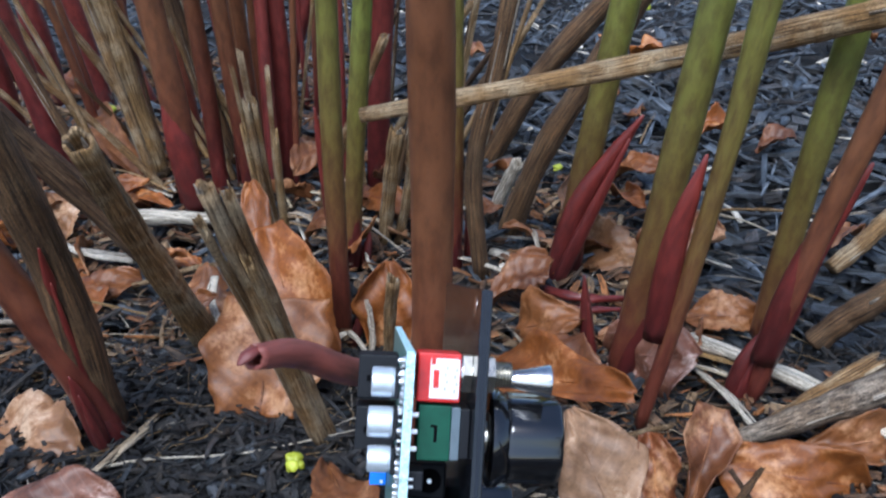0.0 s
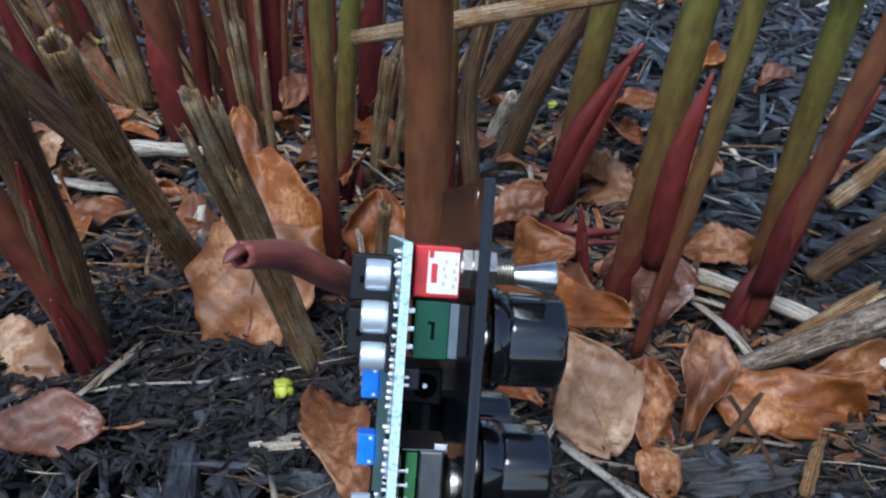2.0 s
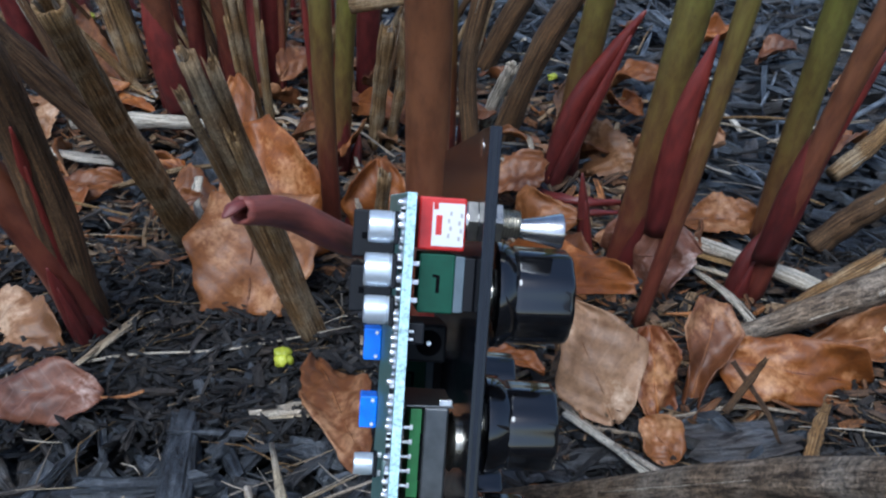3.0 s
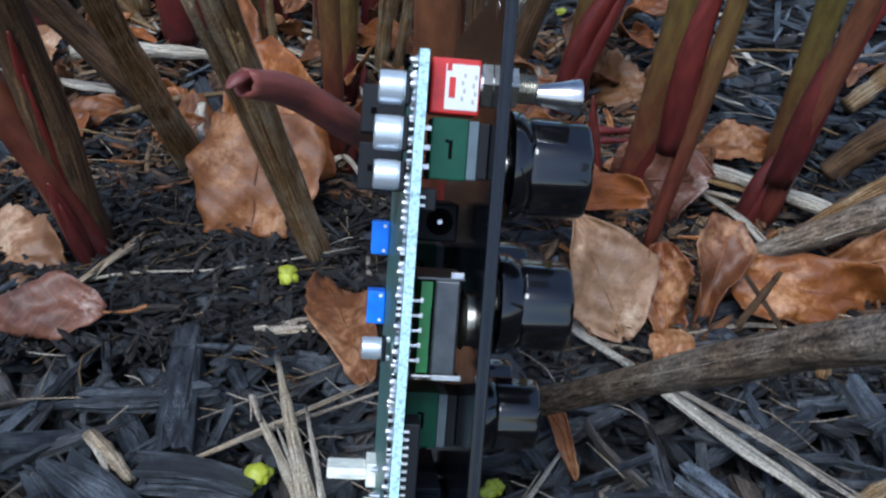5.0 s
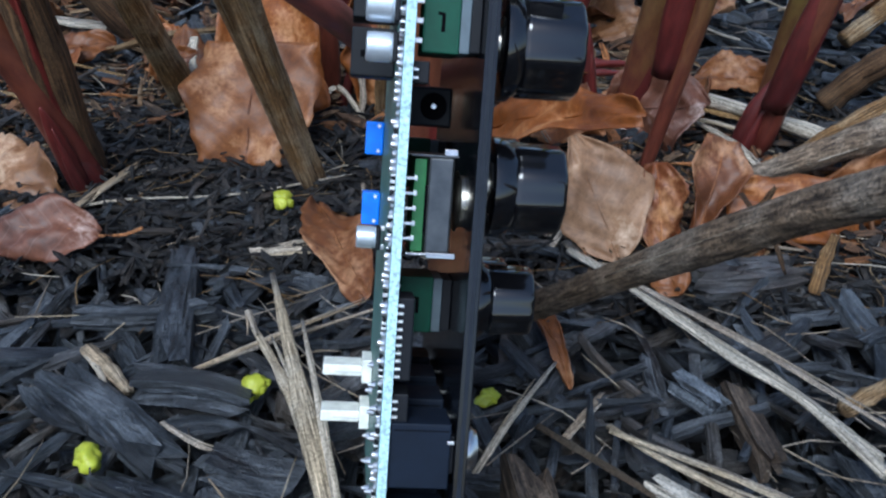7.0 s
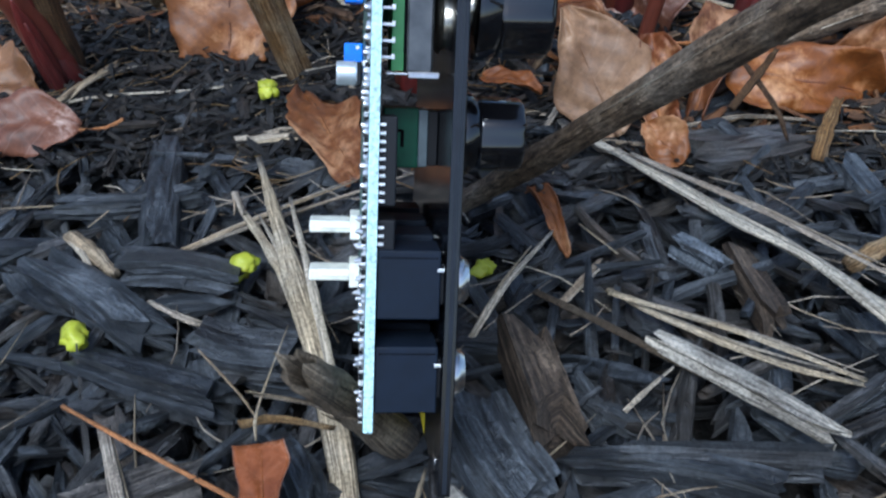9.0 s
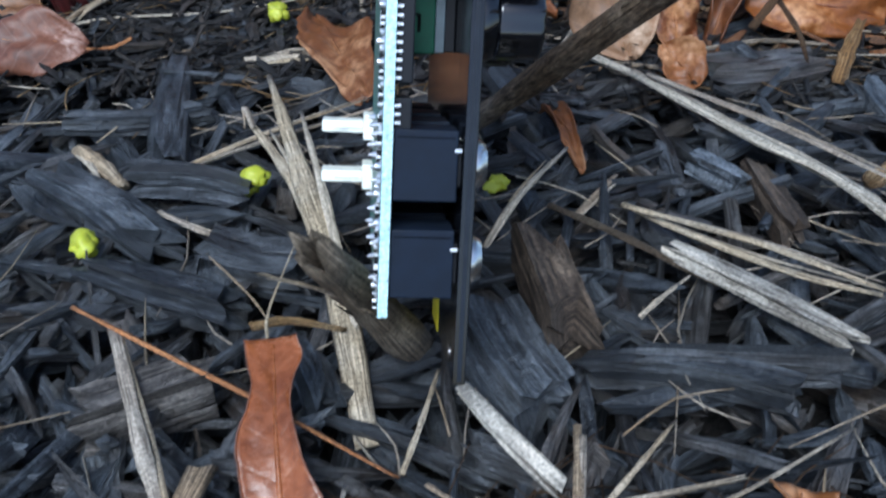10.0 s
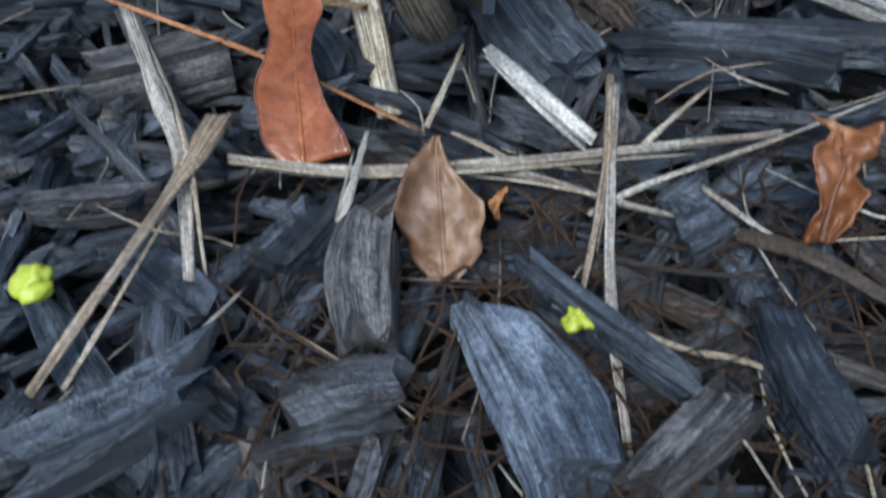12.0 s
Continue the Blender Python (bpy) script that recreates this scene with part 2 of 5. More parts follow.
LEAF_PINK = leafy("faded_leaf", [(0.23, 0.09, 0.05), (0.19, 0.072, 0.04)], (0.62, 0.5, 0.44))
GREENBIT = living("lime_bud", (0.36, 0.4, 0.03), (0.42, 0.44, 0.04), 0.0, 0.05, rough=0.45, spots=0.15)

BLACK = plain("black_panel", (0.005, 0.006, 0.009), 0.17, var=0.3, spec=0.5, bump=0.04)
PANELEDGE = plain("panel_edge", (0.012, 0.016, 0.024), 0.6, spec=0.25)
GLOSS = plain("gloss_black_plastic", (0.004, 0.004, 0.005), 0.11, bump=0.02, coat=0.5, var=0.1, scale=120, spec=0.6)
MATTE = plain("matte_black_plastic", (0.007, 0.008, 0.011), 0.55, spec=0.25)
JACKBLACK = plain("jack_plastic", (0.006, 0.011, 0.022), 0.6, spec=0.2)
PCBEDGE = plain("board_edge", (0.48, 0.72, 0.76), 0.5, var=0.5, scale=1600, bump=0.5)
PCBFACE = plain("board_mask", (0.09, 0.2, 0.18), 0.4)
PCBGREEN = plain("green_board", (0.024, 0.16, 0.042), 0.4)
POTGREEN = plain("green_pot_body", (0.006, 0.066, 0.038), 0.5, spec=0.25)
POTGREY = plain("grey_pot_collar", (0.1, 0.135, 0.16), 0.5)
CHROME = plain("bright_metal", (0.62, 0.61, 0.6), 0.22, metal=1.0, bump=0.05)
NICKEL = plain("nickel_nut", (0.6, 0.57, 0.5), 0.3, metal=1.0)
TIN = plain("solder", (0.84, 0.85, 0.86), 0.36, metal=1.0)
ALU = plain("capacitor_can", (0.62, 0.68, 0.74), 0.34, metal=0.55, var=0.12)
RED = plain("red_plastic", (0.55, 0.022, 0.02), 0.38)
WHITE = plain("white_label", (0.75, 0.75, 0.74), 0.5, var=0.06)
GREYINK = plain("grey_ink", (0.45, 0.43, 0.43), 0.6)
BLUE = plain("blue_plastic", (0.012, 0.2, 0.9), 0.38)
CREAM = plain("cream_plastic", (0.85, 0.86, 0.78), 0.4)
STEEL = plain("encoder_steel", (0.1, 0.105, 0.11), 0.32, metal=0.8)
YELLOW = plain("yellow_print", (0.75, 0.6, 0.02), 0.5)
# Near-black colour standing in for the shade inside holes, slots and seams.
RECESS_SHADE = plain("painted_recess_shade", (0.003, 0.003, 0.004), 0.8, spec=0.05)


# ---- builders ----
def ob_from(name, verts, faces, uv, material, loc=(0, 0, 0), parent=None, smooth=True, label=""):
    me = bpy.data.meshes.new(name)
    me.from_pydata([tuple(map(float, v)) for v in verts], [], [tuple(int(i) for i in f) for f in faces])
    if uv is not None:
        lay = me.uv_layers.new(name="UVMap")
        idx = np.empty(len(me.loops), dtype=np.int32)
        me.loops.foreach_get("vertex_index", idx)
        lay.data.foreach_set("uv", np.asarray(uv, dtype=np.float32)[idx].ravel())
    me.polygons.foreach_set("use_smooth", [smooth] * len(me.polygons))
    me.materials.append(material)
    me.update()
    ob = new(name, me)
    ob.location = loc
    if parent:
        ob.parent = parent
    if label:
        ob["label"] = label
    return ob


def part(name, bm, material, parent, label="", smooth=False):
    me = bpy.data.meshes.new(name)
    for f in bm.faces:
        f.smooth = smooth
    bm.to_mesh(me)
    bm.free()
    me.materials.append(material)
    ob = new(name, me)
    ob.parent = parent
    if label:
        ob["label"] = label
    return ob


def spline(pts, n):
    """Points along a smooth curve through pts, with their shares of its length."""
    p = np.array(pts, dtype=float)
    if len(p) == 2:
        p = np.array([p[0], (p[0] + p[1]) / 2, p[1]])
    q = np.vstack([2 * p[0] - p[1], p, 2 * p[-1] - p[-2]])
    out = []
    for s in np.linspace(0, len(p) - 1 - 1e-9, n):
        i, f = int(s), s - int(s)
        a, b, c, d = q[i], q[i + 1], q[i + 2], q[i + 3]
        out.append(0.5 * (2 * b + (c - a) * f + (2 * a - 5 * b + 4 * c - d) * f * f + (3 * b - a - 3 * c + d) * f ** 3))
    return np.array(out)


def tube_data(pts, radii, sides=12, rings=14, ridge=0.0, wobble=0.0, flat=1.0, hollow=0.0, jag=0.0, seed=0, tip=False):
    """Verts, faces and UV of a stalk along pts. hollow: depth of the open pith at its end; jag: splinters there."""
    rng = np.random.RandomState(seed)
    c = spline(pts, rings)
    seg = np.r_[0, np.cumsum(np.linalg.norm(np.diff(c, axis=0), axis=1))]
    r = np.interp(np.linspace(0, 1, rings), np.linspace(0, 1, len(radii)), radii)
    tan = np.gradient(c, axis=0)
    tan /= np.linalg.norm(tan, axis=1)[:, None]
    ref = np.array([1.0, 0, 0]) if abs(tan[0][0]) < 0.9 else np.array([0, 0, 1.0])
    phase = rng.rand(4) * 6.28
    verts, uv, faces = [], [], []
    ang = np.linspace(0, 2 * np.pi, sides + 1) + np.pi / 2
    prof = 1 + ridge * (0.6 * np.cos(5 * ang + phase[0]) + 0.4 * np.cos(3 * ang + phase[1]))
    jags = rng.rand(sides + 1) * jag
    jags[-1] = jags[0]
    for i in range(rings):
        u = ref - tan[i] * (ref @ tan[i])
        u /= np.linalg.norm(u)
        w = np.cross(tan[i], u)
        k = r[i] * (1 + wobble * np.sin(7 * seg[i] / seg[-1] * 3 + phase[2]) + wobble * (rng.rand() - 0.5))
        for j, a in enumerate(ang):
            v = c[i] + k * prof[j] * (np.cos(a) * u + flat * np.sin(a) * w)
            if i == rings - 1:
                v = v + tan[i] * jags[j]
            verts.append(v)
            uv.append((j / sides, seg[i]))
    m = sides + 1
    for i in range(rings - 1):
        for j in range(sides):
            faces.append((i * m + j, i * m + j + 1, (i + 1) * m + j + 1, (i + 1) * m + j))
    last = (rings - 1) * m
    if hollow:
        for step, (k, dz) in enumerate(((0.72, -0.0002), (0.62, -hollow * 0.5), (0.5, -hollow))):
            for j in range(m):
                v = verts[last + j]
                verts.append(c[-1] + (v - c[-1]) * k + tan[-1] * dz)
                uv.append((j / sides, seg[-1] + 0.002 * (step + 1)))
        for s in range(3):
            a0 = last if s == 0 else len(verts) - (4 - s) * m
            b0 = len(verts) - (3 - s) * m
            for j in range(sides):
                faces.append((a0 + j, a0 + j + 1, b0 + j + 1, b0 + j))
        faces.append(tuple(len(verts) - m + j for j in range(sides)))
    else:
        verts.append(c[-1] + tan[-1] * r[-1] * (0.3 if not tip else 0.8))
        uv.append((0.5, seg[-1]))
        for j in range(sides):
            faces.append((last + j, last + j + 1, len(verts) - 1))
    verts.append(c[0])
    uv.append((0.5, 0))
    for j in range(sides):
        faces.append((j + 1, j, len(verts) - 1))
    return np.array(verts), faces, uv


count = [0]


def stalk(name, pts, radii, material, label="", category="", group="", parent=None, kind="", **kw):
    count[0] += 1
    base = np.array(pts[0], dtype=float)
    v, f, uv = tube_data(np.array(pts, dtype=float) - base, radii, seed=count[0], **kw)
    ob = ob_from(name, v, f, uv, material, loc=base if parent is None else base - np.array(parent.location), parent=parent)
    return tagged(ob, label, category, group, kind)


def live_stem(pts, radii, material, label, sheaths=()):
    """A living shoot: round stalk and, where it has them, pointed sheaths clasping its foot."""
    root = new("plant_stem")
    root.location = pts[0]
    tagged(root, label, "plant stem", "living stems of the clump")
    if 0.125 < pts[-1][2] < 0.25 and material is not PETIOLE:
        p, q = np.array(pts[-2], float), np.array(pts[-1], float)
        pts = list(pts) + [tuple(q + (q - p) / np.linalg.norm(q - p) * 0.14)]
    stalk("stalk", pts, radii, material, parent=root, ridge=0.03, wobble=0.03, rings=30, sides=14)
    for s in sheaths:
        bract(root, *s)
    if not sheaths:
        p, r = spline(pts, 24), radii[0]
        side = np.array((0.25 * r, -0.35 * r, 0))
        h = 2 + count[0] % 2
        stalk("foot_sheath", [p[0] + side * 0.3, (p[0] + p[h]) / 2 + side, p[h] + side * 1.5], [r * 1.05, r * 0.95, r * 0.6, r * 0.08], SHEATH, parent=root, ridge=0.04, rings=14, sides=10, tip=True)
    return root


def bract(root, foot, mid, tip, width, material=None):
    stalk("sheath", [foot, mid, tip], [width * 0.5, width * 0.56, width * 0.5, width * 0.36, width * 0.07], material or SHEATH, parent=root, ridge=0.05, flat=0.75, rings=18, sides=12, tip=True)


def red_bud(pts, width, label):
    count[0] += 1
    root = new("red_shoot")
    root.location = pts[0]
    tagged(root, label, "plant shoot", "young red shoots")
    stalk("sheath", pts, [width * 0.36, width * 0.42, width * 0.38, width * 0.26, width * 0.06], SHEATH, parent=root, ridge=0.05, flat=0.8, rings=20, sides=12, tip=True)
    a, b, c = np.array(pts[0]), np.array(pts[-2]), np.array(pts[-1])
    side = np.array([width * 0.16, -width * 0.3, 0.0])
    stalk("sheath_fold", [a + side, (a + b) / 2 + side, b + (c - b) * 0.45 + side * 0.6], [width * 0.26, width * 0.3, width * 0.22, width * 0.06], SHEATH, parent=root, flat=0.5, rings=12, sides=8, tip=True)
    return root


def dead_stem(pts, radii, material, label, hollow=0.006, jag=0.004):
    """A dead stalk: furrowed skin, a pale broken end and a few fibres peeling off it."""
    root = new("dead_stalk")
    root.location = pts[0]
    tagged(root, label, "dead stalk", "dead stalks of the clump")
    stalk("skin", pts, radii, material, parent=root, ridge=0.1, wobble=0.06, rings=24, sides=14, hollow=hollow, jag=jag)
    p = spline(pts, 9)
    r = radii[-1]
    d = (p[-1] - p[-2]) / np.linalg.norm(p[-1] - p[-2])
    rng = np.random.RandomState(count[0])
    for k in range(3):
        a = rng.rand() * 6.28
        o = np.array((math.cos(a), -abs(math.sin(a)), 0.15)) * r * 0.86
        stalk("splinter", [p[-1] - d * r * 1.5 + o, p[-1] + o, p[-1] + o * 1.1 + d * r * (0.5 + 0.9 * rng.rand())], [r * 0.2, r * 0.2, r * 0.05], STRAW, parent=root, sides=6, rings=5, flat=0.5)
    for k in range(3):
        i = 1 + rng.randint(5)
        rr = radii[0] + (radii[-1] - radii[0]) * i / 8
        a = rng.rand() * 6.28
        o = np.array((math.cos(a), -abs(math.sin(a)), 0)) * rr * 1.0
        stalk("peeling_fibre", [p[i] + o, (p[i] + p[i + 1]) / 2 + o * 1.04, p[i + 2] + o * (1.0 + 0.35 * rng.rand())], [rr * 0.08, rr * 0.12, rr * 0.04], STRAW if rng.rand() < 0.5 else material, parent=root, sides=5, rings=6, flat=0.5)
    return root


def straw(pts, r, material, label, name="dry_straw", flat=0.6, r2=None):
    if name in ("dead_branch", "long_stick"):
        root = dead_stem(pts, [r, r2], material, label, 0.003, 0.005)
        root.name = name
        return tagged(root, category=name.replace("_", " "), group="fallen branches")
    ob = stalk(name, pts, [r, r * 1.05, r * 0.9, r2 if r2 else r * 0.6], material, label, name.replace("_", " "), "loose straws on the mulch", ridge=0.12, wobble=0.12, rings=14, sides=8, flat=flat, jag=0.002)
    if r >= 0.0007 and material in (STRAW, PALE):
        rng = np.random.RandomState(count[0])
        p = spline(pts, 7)
        d = (p[-1] - p[0]) / np.linalg.norm(p[-1] - p[0])
        side = np.array((-d[1], d[0], 0.0)) * r * (1 if rng.rand() < 0.5 else -1)
        i, k = rng.randint(0, 2), rng.randint(5, 7)
        stalk("split_strand", [p[i] + side * 0.7, p[(i + k) // 2] + side * 1.1 + (0, 0, 0.2 * r), p[k] + side * (0.8 + 1.6 * rng.rand())], [r * 0.25, r * 0.5, r * 0.2], material, parent=ob, ridge=0.1, wobble=0.1, rings=12, sides=6, flat=0.6, jag=0.001)
    return ob


def leaf(a, b, width, material, label, roll=0.0, face=0.0, curl=0.6, arch=0.15, point=1.0, seed=1, stem=0.0, tear=0.12, left=None, right=None, crumple=0.9, dried=False):
    """A dead leaf from its foot a to its tip b. roll: degrees about its length; face: how far its face turns to the front; curl: how far the sides turn up; arch: rise of its middle; left, right: shares of the half width along each side, for torn outlines; dried: a thin pale edge."""
    rng = np.random.RandomState(seed)
    a, b = np.array(a, float), np.array(b, float)
    x = b - a
    length = np.linalg.norm(x)
    x /= length
    up = np.array([0, -face, 1.0 - 0.6 * face])
    y = np.cross(up, x)
    y /= np.linalg.norm(y)
    z = np.cross(x, y)
    cr, sr = math.cos(radians(roll)), math.sin(radians(roll))
    y, z = cr * y + sr * z, -sr * y + cr * z
    n, m = 30, 17
    ph = rng.rand(6) * 6.28
    peak, fold, at = 0.35 + 0.3 * rng.rand(), 0.35 * (rng.rand() - 0.4), rng.rand() - 0.5
    root = new("dead_leaf")
    root.location = a
    tagged(root, label, "dead leaf", "dead leaves on the ground")
    V, UV = np.zeros((n, m, 3)), np.zeros((n, m, 2))
    for i in range(n):
        s = i / (n - 1)
        half = width / 2 * (math.sin(math.pi * min(1, s ** (0.75 / point) * 0.94 + 0.03)) ** 0.5)
        half = 0.55 * half + 0.45 * width / 2 * max(0.02, 1 - abs(s - peak) / (peak if s < peak else 1 - peak)) ** 0.8
        ragged = 1 + 0.06 * math.sin(9 * s + ph[0]) + tear * (rng.rand() - 0.5)
        half *= ragged
        for j in range(m):
            t = (j / (m - 1)) * 2 - 1
            side = (right if t > 0 else left) if left else None
            edge = (half if not side else width / 2 * ragged * np.interp(s, np.linspace(0, 1, len(side)), side)) * (1 + (0.05 * math.sin(17 * s + ph[1] * (1 if t > 0 else 2)) if abs(t) > 0.8 else 0))
            bow = curl * (0.75 + 0.5 * math.sin(4 * s + ph[2]))
            bow = math.copysign(max(0.05, abs(bow)), bow)
            th = bow * t
            d = edge / bow
            py = d * math.sin(abs(th)) * (1 if t > 0 else -1)
            pz = d * (1 - math.cos(th)) + arch * length * math.sin(math.pi * s)
            pz += crumple * width * (0.045 * math.sin(11 * s + 5 * t + ph[3]) + 0.02 * math.sin(23 * s - 9 * t + ph[4]) + 0.11 * t * math.sin(5 * s + ph[5]))
            pz += crumple * width * (fold * abs(t * 0.7 + (s - 0.5) * 1.2 - at) + 0.3 * max(0.0, abs(t) - 0.7) * math.sin(8 * s + ph[0]))
            pz -= 0.02 * width * math.exp(-(t * 7) ** 2)
            V[i, j] = x * s * length + y * py + z * pz
            UV[i, j] = (t * width / 2, s * length)
    top = V.reshape(-1, 3)
    nrm = np.cross(np.gradient(V, axis=0).reshape(-1, 3), np.gradient(V, axis=1).reshape(-1, 3))
    nrm /= np.linalg.norm(nrm, axis=1)[:, None] + 1e-9
    verts = np.vstack([top, top - nrm * 0.00035])
    k = n * m
    faces = []
    for i in range(n - 1):
        for j in range(m - 1):
            q = (i * m + j, i * m + j + 1, (i + 1) * m + j + 1, (i + 1) * m + j)
            faces.append(q)
            faces.append(tuple(k + v for v in reversed(q)))
    rim = [j for j in range(m)] + [i * m + m - 1 for i in range(1, n)] + [(n - 1) * m + j for j in range(m - 2, -1, -1)] + [i * m for i in range(n - 2, 0, -1)]
    for p, q in zip(rim, rim[1:] + rim[:1]):
        faces.append((q, p, p + k, q + k))
    ob_from("blade", verts, faces, np.vstack([UV.reshape(-1, 2)] * 2), material, parent=root)
    if dried:
        for j in (0, m - 1):
            stalk("dried_edge", [V[i, j] + a for i in range(n)], [0.00012, 0.0002, 0.00012], LEAF_PINK, parent=root, sides=5, rings=40)
    rib = [V[i, m // 2] - z * 0.0001 + a for i in range(0, n, 4)]
    if stem:
        rib = [a - x * stem + z * stem * 0.25, a - x * stem * 0.5] + rib
    stalk("midrib", rib, [0.0006, 0.0005, 0.0004, 0.0002], material if not stem else NEEDLE, parent=root, sides=6, rings=20)
    return root


def chip_data(rng, length, width, thick, rings=6, sides=6, rough=0.25, point=1.0):
    """A split wood chip along x: flat cleft faces whose ridges run its length, ends broken off in uneven splinters."""
    V, UV = [], []
    ang = (np.arange(sides) + 0.6 * (rng.rand(sides) - 0.5)) * 2 * np.pi / sides + rng.rand() * 6
    ridge = 1 + rough * (rng.rand(sides) - 0.5) * 1.7
    bend, sag, twist = (rng.rand() - 0.5) * 0.1 * length, (rng.rand() - 0.5) * 0.07 * length, (rng.rand() - 0.5) * 0.5
    ends = (rng.rand(2, sides) ** 2.2) * min(0.3 * length, 1.6 * width)
    slant = (rng.rand(2) - 0.5) * 1.1 * width
    blunt = rng.rand(2) < 0.6
    pinch = point * np.where(blunt, 0.25 * rng.rand(2), 0.45 + 0.45 * rng.rand(2))
    for i in range(rings):
        s = i / (rings - 1)
        taper = 1 - pinch[0] * max(0, 1 - s * 1.7) ** 1.3 - pinch[1] * max(0, 1 - (1 - s) * 1.7) ** 1.3
        for j in range(sides):
            a = ang[j] + twist * (s - 0.5)
            k = ridge[j] * taper * (1 + rough * 0.22 * (rng.rand() - 0.5))
            ca, sa = math.cos(a), math.sin(a)
            ca, sa = np.sign(ca) * abs(ca) ** 0.5, np.sign(sa) * abs(sa) ** 0.6
            x0, x1 = -0.5 * length + ends[0, j] + slant[0] * ca * 0.5, 0.5 * length - ends[1, j] + slant[1] * ca * 0.5
            V.append((x0 + (x1 - x0) * s, k * width / 2 * ca + bend * math.sin(math.pi * s), k * thick / 2 * sa + sag * math.sin(math.pi * s)))
            UV.append((j / sides * (width + thick) * 2, s * length))
    F = []
    for i in range(rings - 1):
        for j in range(sides):
            F.append((i * sides + j, i * sides + (j + 1) % sides, (i + 1) * sides + (j + 1) % sides, (i + 1) * sides + j))
    for first, step in ((0, -1), ((rings - 1) * sides, 1)):
        V.append(tuple(np.mean(np.array(V[first:first + sides]), axis=0) + np.array((-step * 0.1 * width, 0, 0))))
        UV.append((0.0, 0.0 if step < 0 else length))
        for j in range(sides):
            q = (first + j, first + (j + 1) % sides, len(V) - 1)
            F.append(q if step > 0 else q[::-1])
    return np.array(V), F, np.array(UV)


def chip(a, b, width, thick, material, label, seed=1, name="wood_chip", turn=0.0):
    rng = np.random.RandomState(seed)
    a, b = np.array(a, float), np.array(b, float)
    x = (b - a) / np.linalg.norm(b - a)
    y = np.cross((0, 0, 1.0), x)
    y /= np.linalg.norm(y)
    z = np.cross(x, y)
    c, s = math.cos(radians(turn)), math.sin(radians(turn))
    y, z = c * y + s * z, -s * y + c * z
    V, F, UV = chip_data(rng, np.linalg.norm(b - a), width, thick, rings=9, sides=16, rough=0.3, point=0.25)
    W = V[:, :1] * x + V[:, 1:2] * y + V[:, 2:] * z
    ob = ob_from(name, W, F, UV, material, loc=(a + b) / 2, smooth=False)
    return tagged(ob, label, name.replace("_", " "), "large chips on the mulch")


def bud(p, size, seed, label):
    """A fallen lime-green flower bud: a lumpy crumpled ball of a few petals."""
    rng = np.random.RandomState(seed)
    root = new("green_bud")
    root.location = p
    tagged(root, label, "flower bud", "fallen buds on the mulch")
    for k in range(4):
        bm = bmesh.new()
        bmesh.ops.create_icosphere(bm, subdivisions=3, radius=size * (0.42 - 0.04 * k))
        off = Vector((rng.rand() - 0.5, rng.rand() - 0.5, (rng.rand() - 0.3) * 0.5)) * size * 0.5
        for v in bm.verts:
            v.co *= 1 + 0.8 * noise.noise(v.co * (2.2 / size) + Vector((seed, k, 0))) + 0.35 * noise.noise(v.co * (6 / size) + Vector((k, seed, 2)))
            v.co.z *= 0.8
            v.co += off
        part("petal", bm, GREENBIT, root, smooth=True)
    return root


# ---- ground ----
def ground_sheet():
    """One sheet of dark soil from the clump to the horizon, uneven near the camera."""
    fine = np.linspace(-0.5, 0.9, 90)
    far = np.array([1.2, 1.7, 2.5, 4, 8, 16, 40, 120])
    xs = np.r_[-far[::-1] - 0.2, fine - 0.15, far]
    ys = np.r_[-far[::-1], fine, far]
    V, UV = [], []
    for y in ys:
        for x in xs:
            h = 0.004 * noise.noise(Vector((x * 14, y * 14, 0))) + 0.003 * noise.noise(Vector((x * 45, y * 45, 3)))
            V.append((x, y, -0.022 + (h if abs(x) < 1.5 and abs(y) < 2 else 0)))
            UV.append((x, y))
    n, m = len(ys), len(xs)
    F = [(i * m + j, i * m + j + 1, (i + 1) * m + j + 1, (i + 1) * m + j) for i in range(n - 1) for j in range(m - 1)]
    return tagged(ob_from("ground", V, F, UV, SOIL), "dark damp soil under black bark mulch", "ground", kind="structure")


ground = ground_sheet()


# ---- the module ----
# Its own axes: x out of the front, y across the panel away from the camera, z up the panel. It leans back on its far corner.
MODULE = Matrix(((0.9914, -0.1021, 0.0822, 0.03205), (0.0590, 0.9076, 0.4158, 0.08827), (-0.1171, -0.4073, 0.9057, 0.02714), (0, 0, 0, 1)))
module = new("synth_module")
module.matrix_world = MODULE
tagged(module, "black synthesizer module with knobs and exposed circuit board, leaning in mulch", "electronic module")
MM = 0.001


def box(bm, x0, x1, y0, y1, z0, z1, bevel=0.0, seg=2):
    r = bmesh.ops.create_cube(bm, size=1.0)
    for v in r["verts"]:
        v.co = Vector((x0 + (v.co.x + 0.5) * (x1 - x0), y0 + (v.co.y + 0.5) * (y1 - y0), z0 + (v.co.z + 0.5) * (z1 - z0))) * MM
    if bevel:
        es = list({e for v in r["verts"] for e in v.link_edges})
        bmesh.ops.bevel(bm, geom=es, offset=bevel * MM, segments=seg, affect="EDGES", profile=0.5)


def block(name, b, material, parent, bevel=0.2, label=""):
    bm = bmesh.new()
    box(bm, *b, bevel=bevel)
    return part(name, bm, material, parent, label)


